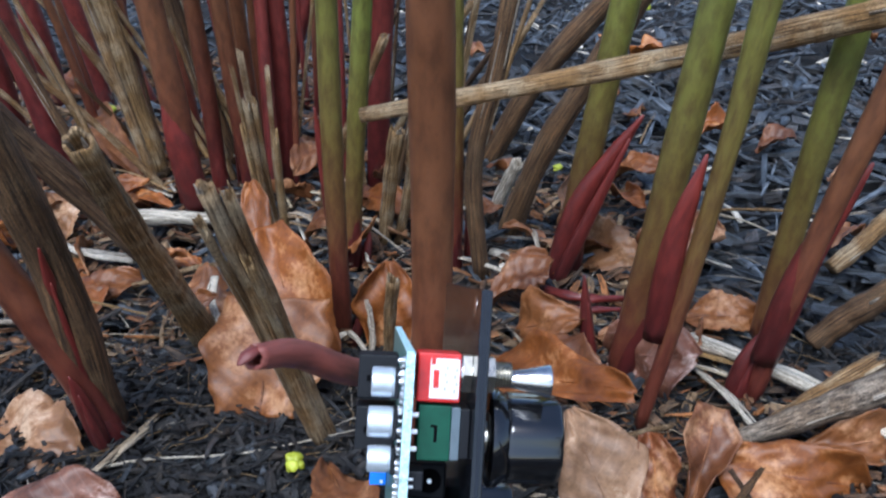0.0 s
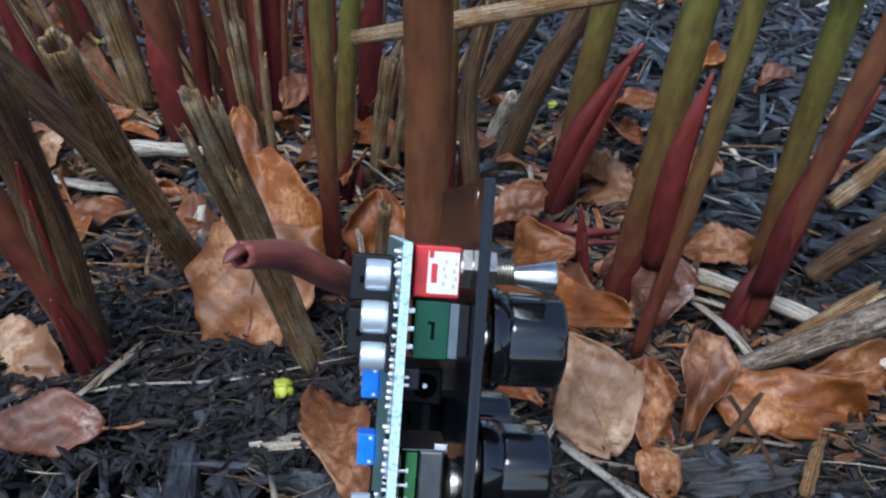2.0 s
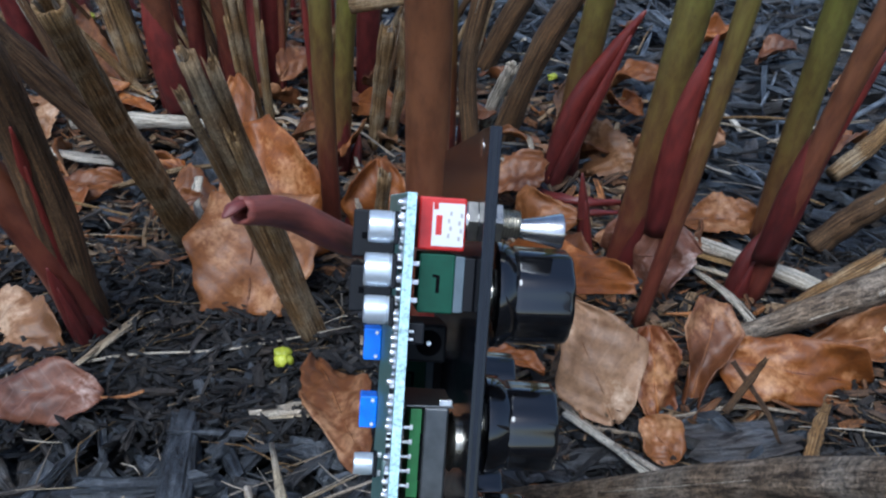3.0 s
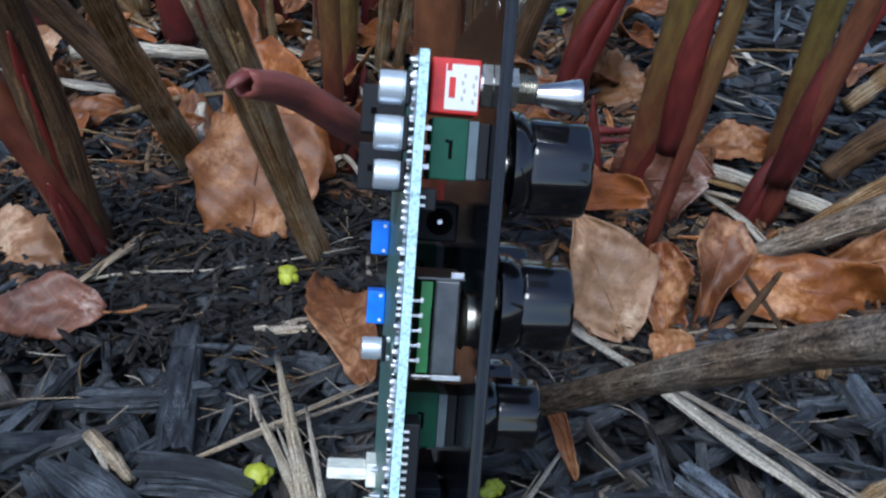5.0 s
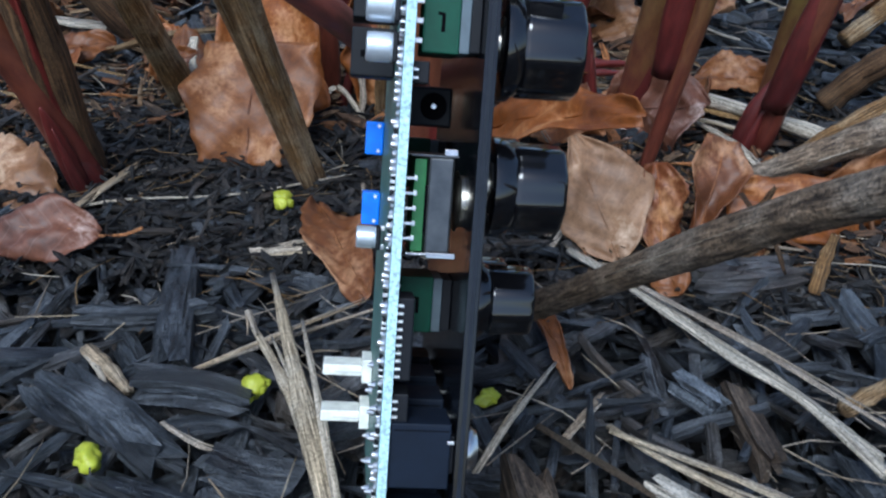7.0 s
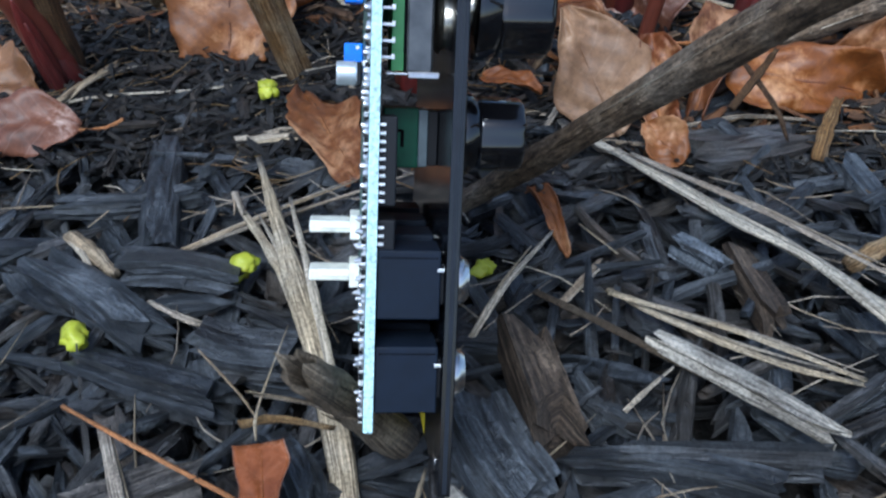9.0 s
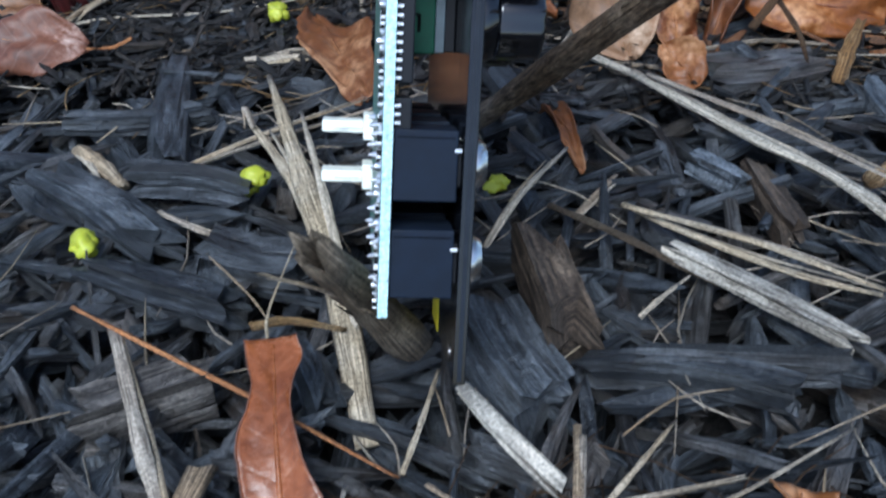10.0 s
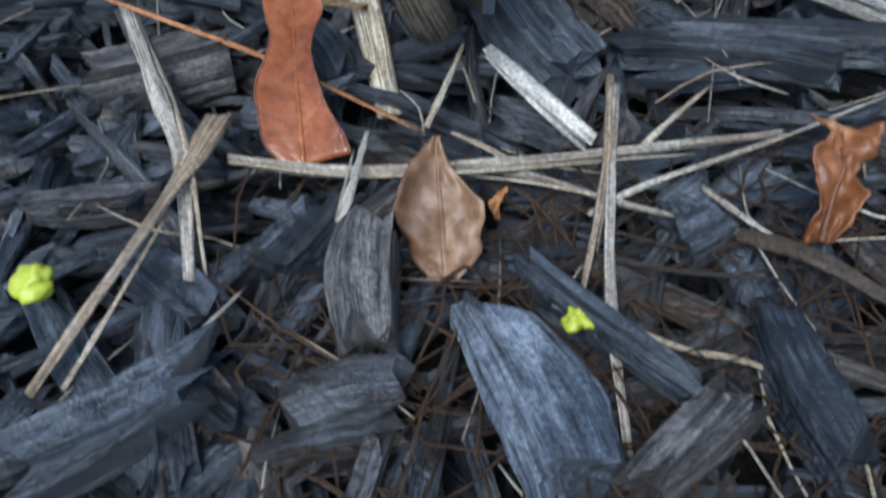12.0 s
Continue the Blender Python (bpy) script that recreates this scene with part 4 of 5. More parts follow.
dead_stem([(-0.1080, 0.3150, 0.0000), (-0.1050, 0.2900, 0.0833), (-0.1037, 0.2650, 0.1378), (-0.1023, 0.2388, 0.1950)], [0.0082, 0.0068], DARKDEAD, "dark dead stalk with furrowed skin")
dead_stem([(-0.1298, 0.4745, 0.0000), (-0.1643, 0.4495, 0.0611), (-0.1867, 0.4245, 0.1076), (-0.2103, 0.3983, 0.1563)], [0.0081, 0.0071], DARKDEAD, "dark dead stalk with furrowed skin")
for x0, y0, x1, h, r in ((-0.060, 0.470, -0.0661, 0.1268, 0.0016), (-0.062, 0.474, -0.0618, 0.1035, 0.0014), (-0.058, 0.468, -0.0540, 0.1185, 0.0013), (-0.061, 0.466, -0.0660, 0.1036, 0.0018), (-0.064, 0.472, -0.0710, 0.1202, 0.0012), (-0.057, 0.471, -0.0533, 0.0864, 0.0016), (-0.0625, 0.467, -0.0690, 0.0900, 0.0013)):
    dead_stem([(x0, y0, 0.0), ((x0 + x1) / 2 - 0.001, y0 - 0.016, h * 0.5), (x1, 0.44, h)], [r * 1.2, r], DEAD, "thin split tan stalk in a dense upright cluster", 0.002, 0.007)
for x0, y0, x1, h, r in ((-0.0150, 0.305, -0.0288, 0.1225, 0.0019), (-0.0160, 0.309, -0.0255, 0.1010, 0.0014), (-0.0215, 0.305, -0.0378, 0.1130, 0.0015)):
    dead_stem([(x0, y0, 0.0), ((x0 + x1) / 2 - 0.002, 0.279, h * 0.55), (x1, 0.250, h)], [r * 1.3, r], DEAD, "split tan stalk with a bleached broken top", 0.003, 0.008)
dead_stem([(-0.1396, 0.7416, 0.0000), (-0.1374, 0.7316, 0.0162), (-0.1388, 0.7216, 0.0320)], [0.0024, 0.0023], STRAW, "thin pale upright dead stalk in a cluster", 0.002)
dead_stem([(-0.1884, 0.6543, 0.0000), (-0.1970, 0.6443, 0.0719), (-0.2031, 0.6343, 0.1328), (-0.2094, 0.6238, 0.1967)], [0.0077, 0.0070], DEAD, "cut dead tan stalk, streaked and splintered")
dead_stem([(-0.1376, 0.6784, 0.0000), (-0.1509, 0.6684, 0.0652), (-0.1641, 0.6584, 0.1285), (-0.1779, 0.6479, 0.1949)], [0.0075, 0.0068], DARKDEAD, "dark dead stalk with furrowed skin")
dead_stem([(0.0492, 0.4536, 0.0000), (0.0458, 0.4502, 0.0648), (0.0582, 0.4469, 0.1181), (0.0650, 0.4436, 0.1535), (0.0744, 0.4389, 0.2030)], [0.0047, 0.0048], DARKDEAD, "crooked dark dead stalk behind the module")
dead_stem([(0.0599, 0.6623, 0.0000), (0.0961, 0.6523, 0.0664), (0.1450, 0.6423, 0.1240), (0.1964, 0.6318, 0.1845)], [0.0078, 0.0082], DARKDEAD, "leaning dark dead stalk, furrowed")
dead_stem([(0.0659, 0.5141, 0.0000), (0.0882, 0.5041, 0.0598), (0.1214, 0.4941, 0.1188), (0.1561, 0.4836, 0.1808)], [0.0069, 0.0061], DARKDEAD, "leaning grey-brown dead stalk, furrowed")
dead_stem([(-0.0083, 0.5095, -0.0000), (-0.0021, 0.4995, 0.0397), (0.0041, 0.4895, 0.0745)], [0.0041, 0.0044], DEAD, "cut dead tan stalk, streaked and splintered")
dead_stem([(0.0004, 0.5090, 0.0000), (0.0094, 0.4990, 0.0395), (0.0147, 0.4890, 0.0792)], [0.0028, 0.0038], DEAD, "cut dead tan stalk, streaked and splintered")
dead_stem([(0.0578, 0.5433, 0.0000), (0.0653, 0.5333, 0.0226), (0.0733, 0.5233, 0.0432)], [0.0044, 0.0041], STRAW, "short pale broken stalk")
dead_stem([(0.0042, 0.3662, 0.0000), (0.0063, 0.3562, 0.0286), (0.0093, 0.3462, 0.0497)], [0.0029, 0.0029], DEAD, "cut dead tan stalk, streaked and splintered")
straw([(-0.0073, 0.4200, 0.1026), (0.0861, 0.4000, 0.1220), (0.1570, 0.3700, 0.1416), (0.1964, 0.3300, 0.1595)], 0.0037, DEAD, "long tan dead stalk lying across the stems", name="long_stick", flat=0.9, r2=0.006)
straw([(0.0345, 0.2150, -0.0020), (0.0550, 0.1720, 0.0390), (0.0787, 0.1255, 0.0850), (0.0890, 0.1035, 0.1052), (0.1120, 0.0580, 0.1420)], 0.0030, BRANCH, "grey-brown dead branch leaning out from behind the module", name="dead_branch", flat=1.0, r2=0.0037)
straw([(0.1225, 0.2759, 0.0120), (0.1563, 0.2798, 0.0220), (0.1934, 0.2872, 0.0320)], 0.0026, BRANCH, "broken dead stalk lying over the leaves, thicker at its torn end", name="dead_branch", flat=0.9, r2=0.0064)
straw([(0.1459, 0.2829, 0.0140), (0.1711, 0.2931, 0.0240), (0.1916, 0.2980, 0.0340)], 0.0031, DEAD, "splintered tan dead stalk lying over the leaves", name="dead_branch", flat=0.7, r2=0.004)
straw([(0.1988, 0.3676, 0.0050), (0.2103, 0.3633, 0.0200), (0.2253, 0.3576, 0.0350)], 0.0057, DARKDEAD, "dark dead stalk leaning on the mulch", name="dead_branch", flat=0.9, r2=0.006)
straw([(0.2371, 0.4473, 0.0050), (0.2534, 0.4540, 0.0150), (0.2720, 0.4606, 0.0300)], 0.0046, DEAD, "tan dead stalk leaning on the mulch", name="dead_branch", flat=0.8, r2=0.005)

# pale sticks and straws
straw([(-0.1927, 0.5306, 0.0120), (-0.1496, 0.5256, 0.0140), (-0.1069, 0.5231, 0.0120)], 0.0053, PALE, "bleached pale stick lying on the litter", name="pale_stick", r2=0.003)
straw([(-0.2004, 0.4923, 0.0120), (-0.1734, 0.4739, 0.0120), (-0.1472, 0.4674, 0.0100)], 0.0030, PALE, "bleached pale stick lying on the litter", name="pale_stick")
straw([(0.0559, 0.4787, 0.0060), (0.0742, 0.4640, 0.0060), (0.0985, 0.4565, 0.0060)], 0.0032, PALE, "bleached pale stick lying on the litter", name="pale_stick")
straw([(0.1418, 0.3658, 0.0100), (0.1730, 0.3249, 0.0120), (0.1960, 0.2795, 0.0140)], 0.0039, PALE, "bleached pale stick lying past the red shoots", name="pale_stick", r2=0.004)
chip((0.0786, 0.1452, 0.0090), (0.1098, 0.1133, 0.0080), 0.0064, 0.0042, GREYSTRAW, "thick bleached split stick on black mulch", seed=72, name="pale_stick")
chip((0.0321, 0.1028, 0.0120), (0.0491, 0.0844, 0.0050), 0.0043, 0.0016, GREYSTRAW, "flat bleached splinter under the module", seed=71, name="pale_splinter")
straw([(0.0149, 0.0972, 0.0020), (0.0085, 0.1285, 0.0080), (0.0019, 0.1490, 0.0160), (-0.0083, 0.1840, 0.0160), (-0.0203, 0.2267, 0.0120)], 0.0027, STRAW, "forked pale straw lying past the module", r2=0.0008, flat=0.4)
straw([(0.0016, 0.1495, 0.0140), (-0.0091, 0.1759, 0.0130), (-0.0232, 0.2050, 0.0100)], 0.0015, STRAW, "thin fork of a pale straw", flat=0.4)
straw([(0.0726, 0.2476, 0.0060), (0.0917, 0.2194, 0.0080), (0.1141, 0.1855, 0.0080), (0.1340, 0.1527, 0.0080)], 0.0016, PALE, "long pale straw on the mulch", r2=0.0012)
straw([(0.0851, 0.2283, 0.0080), (0.1079, 0.1897, 0.0090), (0.1223, 0.1684, 0.0100), (0.1316, 0.1453, 0.0100)], 0.0017, PALE, "long pale straw on the mulch", r2=0.002)
straw([(0.0384, 0.1492, 0.0060), (0.0476, 0.1595, 0.0140), (0.0614, 0.1876, 0.0080)], 0.0009, STRAW, "short curved pale straw on the mulch")
straw([(0.0613, 0.1615, 0.0060), (0.0724, 0.1771, 0.0060)], 0.0011, STRAW, "short tan straw on the mulch")
straw([(0.0729, 0.1666, 0.0050), (0.0851, 0.1515, 0.0070), (0.1052, 0.1372, 0.0060), (0.1201, 0.1313, 0.0050)], 0.0011, STRAW, "thin greyish straw on the mulch")
straw([(-0.0476, 0.1297, 0.0100), (-0.0242, 0.1138, 0.0110), (-0.0054, 0.1018, 0.0110), (0.0199, 0.0872, 0.0070)], 0.00048, NEEDLE, "long orange-brown pine needle on the mulch", name="pine_needle", flat=0.9)
straw([(-0.0376, 0.1892, 0.0050), (-0.0167, 0.2014, 0.0060), (0.0057, 0.2132, 0.0060), (0.0282, 0.2260, 0.0060)], 0.0007, STRAW, "thin pale straw on the mulch")
straw([(-0.0690, 0.1992, 0.0060), (-0.0595, 0.1890, 0.0070), (-0.0529, 0.1825, 0.0050)], 0.0023, STRAW, "short frayed pale splinter")
straw([(-0.0397, 0.1685, 0.0060), (-0.0293, 0.1600, 0.0070), (-0.0234, 0.1589, 0.0050)], 0.0008, STRAW, "short pale splinter on mulch")
straw([(-0.0293, 0.2493, 0.0050), (-0.0077, 0.2503, 0.0060)], 0.0018, STRAW, "short grey twig on mulch")
straw([(-0.1010, 0.2806, 0.0040), (-0.0925, 0.2918, 0.0080), (-0.0884, 0.3165, 0.0040)], 0.0012, STRAW, "thin pale straw on the mulch")
straw([(-0.1238, 0.2715, 0.0040), (-0.0876, 0.2849, 0.0060), (-0.0475, 0.2899, 0.0050), (-0.0027, 0.3034, 0.0060)], 0.0006, STRAW, "long thin straw on the mulch")
straw([(-0.0323, 0.2508, 0.0040), (-0.0102, 0.2559, 0.0060)], 0.0019, STRAW, "short grey-tan twig on the mulch")
straw([(-0.0244, 0.2078, 0.0120), (-0.0203, 0.1978, 0.0120)], 0.0010, STRAW, "short pale splinter on mulch")
straw([(-0.1065, 0.2704, 0.0040), (-0.0955, 0.2874, 0.0080), (-0.0888, 0.3216, 0.0040)], 0.0011, STRAW, "thin pale straw on the mulch")
straw([(0.0013, 0.2991, 0.0040), (0.0056, 0.2667, 0.0040)], 0.0010, STRAW, "thin pale straw by the module")
straw([(0.0519, 0.0907, 0.0140), (0.0502, 0.0767, 0.0120), (0.0480, 0.0660, 0.0090), (0.0444, 0.0528, 0.0040)], 0.0007, STRAW, "bent grey-tan straw crossing others")
straw([(0.0525, 0.0884, 0.0140), (0.0489, 0.0612, 0.0090), (0.0477, 0.0431, 0.0060), (0.0477, 0.0273, 0.0040)], 0.0007, STRAW, "bent grey-tan straw crossing others")
straw([(-0.0091, 0.0777, 0.0090), (0.0089, 0.0729, 0.0100), (0.0348, 0.0742, 0.0100), (0.0561, 0.0781, 0.0090), (0.0790, 0.0849, 0.0060)], 0.0012, STRAW, "long flat grey straw under the leaf", flat=0.3, r2=0.0008)
straw([(0.0172, 0.0755, 0.0070), (0.0349, 0.0745, 0.0080), (0.0513, 0.0670, 0.0080), (0.0682, 0.0626, 0.0060)], 0.0008, STRAW, "long flat grey straw on mulch", flat=0.35)
straw([(0.0463, 0.0658, 0.0070), (0.0558, 0.0702, 0.0090), (0.0771, 0.0790, 0.0100), (0.0996, 0.0926, 0.0080)], 0.0005, STRAW, "long thin pale straw on the mulch")
straw([(0.0545, 0.0780, 0.0080), (0.0618, 0.0858, 0.0090), (0.0695, 0.0953, 0.0080)], 0.0006, STRAW, "tan straw on the mulch")
straw([(-0.0294, 0.0366, 0.0040), (-0.0222, 0.0468, 0.0100), (-0.0163, 0.0633, 0.0120), (-0.0123, 0.0862, 0.0100)], 0.0008, STRAW, "pale forked straw over the chips", flat=0.4, r2=0.003)
straw([(-0.0250, 0.0374, 0.0040), (-0.0198, 0.0457, 0.0090), (-0.0154, 0.0620, 0.0110)], 0.0004, STRAW, "thin arm of a pale straw", flat=0.4)
straw([(-0.0371, 0.1232, 0.0100), (-0.0221, 0.0894, 0.0130), (-0.0161, 0.0757, 0.0100), (-0.0115, 0.0554, 0.0060)], 0.0014, STRAW, "grey-brown split straw on chips", flat=0.35, r2=0.001)
straw([(-0.0131, 0.0371, 0.0060), (-0.0080, 0.0424, 0.0080), (-0.0031, 0.0516, 0.0070)], 0.0004, STRAW, "short pale splinter over chips")
straw([(0.0103, 0.0597, 0.0120), (0.0119, 0.0652, 0.0140), (0.0129, 0.0799, 0.0120)], 0.0007, PALE, "white split splinter standing up")
straw([(0.0219, 0.0862, 0.0080), (0.0251, 0.0964, 0.0090), (0.0281, 0.1099, 0.0080)], 0.0006, STRAW, "short pale straw under the module")
straw([(0.0474, 0.0589, 0.0050), (0.0579, 0.0550, 0.0060), (0.0708, 0.0531, 0.0060)], 0.0005, BROWNCHIP, "thin brown twig on the mulch")
straw([(0.0644, 0.0726, 0.0060), (0.0686, 0.0652, 0.0070), (0.0728, 0.0614, 0.0060)], 0.0006, STRAW, "short grey twig on mulch")
straw([(0.0491, 0.0467, 0.0050), (0.0556, 0.0415, 0.0060), (0.0642, 0.0399, 0.0050), (0.0702, 0.0369, 0.0040)], 0.0005, STRAW, "thin pale straw on dark fibres")
straw([(0.0681, 0.0621, 0.0060), (0.0764, 0.0554, 0.0080), (0.0861, 0.0482, 0.0060)], 0.0014, BROWNCHIP, "grey-brown twig on the mulch", name="twig", flat=0.8)
straw([(0.0261, 0.0833, 0.0090), (0.0315, 0.0781, 0.0100), (0.0375, 0.0751, 0.0080)], 0.0005, STRAW, "short pale straw on mulch")
straw([(0.1062, 0.2439, 0.0060), (0.1299, 0.2494, 0.0060), (0.1482, 0.2474, 0.0050)], 0.0009, STRAW, "thin pale straw on the mulch")

straw([(0.0887, 0.2229, 0.0100), (0.1151, 0.1859, 0.0130), (0.1370, 0.1562, 0.0130)], 0.0011, STRAW, "flat tan straw in a sheaf on the mulch", flat=0.35)
straw([(0.0722, 0.1617, 0.0080), (0.0978, 0.1435, 0.0100), (0.1191, 0.1300, 0.0080)], 0.0009, STRAW, "thin greyish straw on the mulch")
straw([(0.1309, 0.1676, 0.0080), (0.1406, 0.1722, 0.0100), (0.1495, 0.1746, 0.0120)], 0.0024, DEAD, "short tan stalk piece on the mulch", flat=0.7)
straw([(0.0551, 0.1659, 0.0060), (0.0700, 0.1484, 0.0090), (0.0869, 0.1353, 0.0060)], 0.0011, BROWNCHIP, "dark thin twig on the mulch", name="twig")
straw([(0.0688, 0.1233, 0.0080), (0.0733, 0.1265, 0.0100), (0.0812, 0.1353, 0.0080)], 0.0006, STRAW, "short pale straw on the mulch")
straw([(-0.0232, 0.1473, 0.0090), (-0.0107, 0.1299, 0.0120), (-0.0064, 0.1245, 0.0100)], 0.0003, STRAW, "hair-thin grey fibre across the chips")
straw([(-0.0056, 0.1187, 0.0090), (-0.0053, 0.1240, 0.0130), (-0.0032, 0.1514, 0.0100)], 0.0003, STRAW, "hair-thin grey fibre across the chips")
straw([(-0.0367, 0.1876, 0.0070), (-0.0154, 0.1984, 0.0100), (0.0084, 0.2178, 0.0080)], 0.0007, STRAW, "thin pale straw past the module")
straw([(-0.0098, 0.1242, 0.0080), (-0.0018, 0.1235, 0.0100), (0.0088, 0.1206, 0.0100)], 0.0012, DEAD, "torn tan strip by the broken stalk", flat=0.4)

# broken hollow stalk past the module foot
dead_stem([(0.0231, 0.1212, 0.0040), (0.0162, 0.1096, 0.0273), (0.0121, 0.0980, 0.0453)], [0.0045, 0.0033], GREYSTALK, "broken hollow dead stalk, split open, beside the module", 0.012, 0.012)
straw([(0.0176, 0.1050, 0.0276), (0.0114, 0.1000, 0.0374), (0.0034, 0.0960, 0.0446)], 0.0007, STRAW, "torn strip of a broken dead stalk", flat=0.3)

# dead leaves
leaf((-0.0468, 0.3179, 0.0030), (-0.0425, 0.3479, 0.0436), 0.0526, LEAF_BROWN, "large russet-brown dead leaf lying beneath cut stalks", face=0.7, curl=0.45, arch=0.04, seed=3, tear=0.03, right=(0.78, 0.86, 0.9, 0.92, 0.95, 0.8), left=(0.6, 0.8, 0.95, 1.0, 1.05, 0.95), crumple=0.55)
leaf((-0.0300, 0.3560, 0.0060), (-0.0520, 0.3880, 0.0600), 0.0440, LEAF_ORANGE, "broad orange-brown leaf behind a cut stalk", face=0.8, curl=0.6, arch=0.06, seed=40, tear=0.04, left=(0.6, 0.9, 1.0, 0.8, 0.5), right=(0.7, 1.1, 1.1, 0.8, 0.3), crumple=0.5)
leaf((-0.0507, 0.3790, 0.0300), (-0.0619, 0.4117, 0.0750), 0.0213, LEAF_ORANGE, "bright orange-brown leaf standing on edge", face=0.8, curl=0.7, arch=0.08, seed=4)
leaf((0.0037, 0.3741, 0.0000), (0.0044, 0.3796, 0.0450), 0.0341, LEAF_ORANGE, "curled orange-brown leaf behind the stems", face=0.8, curl=0.9, arch=0.1, seed=5, tear=0.05)
leaf((-0.1599, 0.3087, 0.0030), (-0.1107, 0.2933, 0.0060), 0.0427, LEAF_TAN, "pale tan dead leaf with torn edge", face=0.4, curl=0.3, arch=0.05, seed=6)
leaf((0.0504, 0.3322, 0.0120), (0.0970, 0.2610, 0.0450), 0.0314, LEAF_ORANGE, "curled brown leaf with a pointed tip", face=0.6, curl=0.7, arch=0.05, seed=10, point=1.4)
leaf((0.0887, 0.2454, 0.0030), (0.0735, 0.2634, 0.0396), 0.0360, LEAF_BLEACHED, "large pale tan dead leaf tilted towards the light", face=0.7, curl=0.2, arch=0.03, seed=11, tear=0.03, left=(0.1, 0.5, 0.95, 1.15, 0.85, 0.5, 0.15), right=(0.1, 0.5, 0.85, 0.7, 0.45, 0.3, 0.15), crumple=0.6)
leaf((0.0996, 0.3482, 0.0120), (0.1337, 0.3263, 0.0220), 0.0399, LEAF_PINK, "faded pinkish-brown leaf behind green stems", face=0.8, curl=0.5, arch=0.05, seed=12, tear=0.06)
leaf((0.1448, 0.3891, 0.0060), (0.1803, 0.3841, 0.0080), 0.0252, LEAF_BROWN, "flat brown leaf on the mulch", face=0.5, curl=0.4, seed=13)
leaf((0.0629, 0.3796, 0.0060), (0.0917, 0.3577, 0.0250), 0.0304, LEAF_BROWN, "brown leaf leaning behind the module", face=0.6, curl=0.6, seed=14)
leaf((0.1034, 0.2489, 0.0030), (0.1015, 0.2609, 0.0308), 0.0173, LEAF_ORANGE, "orange-brown leaf folded beside a tan one", face=0.6, curl=1.1, arch=0.05, seed=16, right=(0.5, 0.8, 1.0, 0.9, 0.7), left=(0.6, 0.9, 0.8, 0.9, 0.5), crumple=1.2)
leaf((0.1148, 0.2538, 0.0030), (0.1268, 0.2738, 0.0324), 0.0190, LEAF_BROWN, "curled brown leaf rolled into a tube", face=0.5, curl=1.9, arch=0.1, seed=17, tear=0.06, right=(0.6, 0.9, 1.0, 1.0, 0.8), left=(0.5, 0.8, 1.0, 1.1, 0.6), crumple=0.8)
leaf((0.1251, 0.2622, 0.0160), (0.1800, 0.2662, 0.0021), 0.0258, LEAF_ORANGE, "long orange-brown leaf with a bleached patch and pointed tip", face=0.75, curl=0.55, arch=0.1, seed=41, tear=0.05, left=(0.7, 1.0, 0.9, 0.85, 0.6, 0.1), right=(0.5, 0.8, 1.0, 0.95, 0.8, 0.1), crumple=1.1)
leaf((0.1636, 0.2787, 0.0100), (0.2032, 0.2887, 0.0064), 0.0202, LEAF_BROWN, "brown leaf behind a fallen dead stalk", face=0.6, curl=0.6, arch=0.1, seed=18, tear=0.06, crumple=1.1)
leaf((0.1042, 0.2257, 0.0030), (0.0950, 0.2366, 0.0120), 0.0160, LEAF_BROWN, "brown leaf scrap under the tan leaf", face=0.5, curl=0.6, seed=42)
leaf((0.0689, 0.3559, 0.0040), (0.0955, 0.3219, 0.0120), 0.0310, LEAF_BROWN, "flat brown leaf under the curled one", face=0.5, curl=0.4, seed=43)
leaf((-0.1692, 0.4276, 0.0060), (-0.1336, 0.4410, 0.0120), 0.0240, LEAF_BROWN, "brown dead leaf among stems", roll=30, curl=0.5, seed=7)
leaf((-0.2738, 0.7353, 0.0200), (-0.1907, 0.6234, 0.0060), 0.0353, LEAF_BROWN, "brown leaf with bleached edge at the back of the clump", roll=20, curl=0.6, seed=8)
leaf((-0.1987, 0.5821, 0.0080), (-0.1506, 0.5567, 0.0080), 0.0227, LEAF_ORANGE, "dark orange curled leaf", roll=10, curl=1.0, seed=9)
leaf((0.1460, 0.6040, 0.0060), (0.1793, 0.5898, 0.0200), 0.0273, LEAF_ORANGE, "bright orange leaf at the back", roll=20, curl=0.7, seed=15)
leaf((0.0977, 0.5208, 0.0040), (0.1081, 0.5409, 0.0300), 0.0211, LEAF_TAN, "beige leaf standing behind the stems", roll=60, curl=0.5, seed=19)
leaf((-0.0137, 0.2814, 0.0060), (0.0079, 0.2212, 0.0060), 0.0228, LEAF_BROWN, "reddish-brown leaf lying behind the module", roll=0, curl=0.4, arch=0.04, seed=20)
leaf((-0.0830, 0.2570, 0.0080), (-0.1290, 0.2600, 0.0040), 0.0250, LEAF_PINK, "pinkish-brown leaf with a whitened edge and red stalk", face=0.3, roll=-12, curl=-0.9, arch=0.22, seed=21, stem=0.016, crumple=0.8, dried=True)
leaf((0.0028, 0.0768, 0.0080), (-0.0012, 0.1080, 0.0200), 0.0118, LEAF_GLOSS, "shiny orange-brown leaf with a torn top and pale edge", face=0.4, curl=0.3, arch=0.05, seed=52, tear=0.03, right=(0.55, 1.0, 1.1, 1.1, 1.0, 0.85, 0.65, 0.75, 0.85), left=(1.4, 1.1, 0.8, 0.6, 0.5, 0.5, 0.6, 0.85, 0.7), crumple=0.22, dried=True)
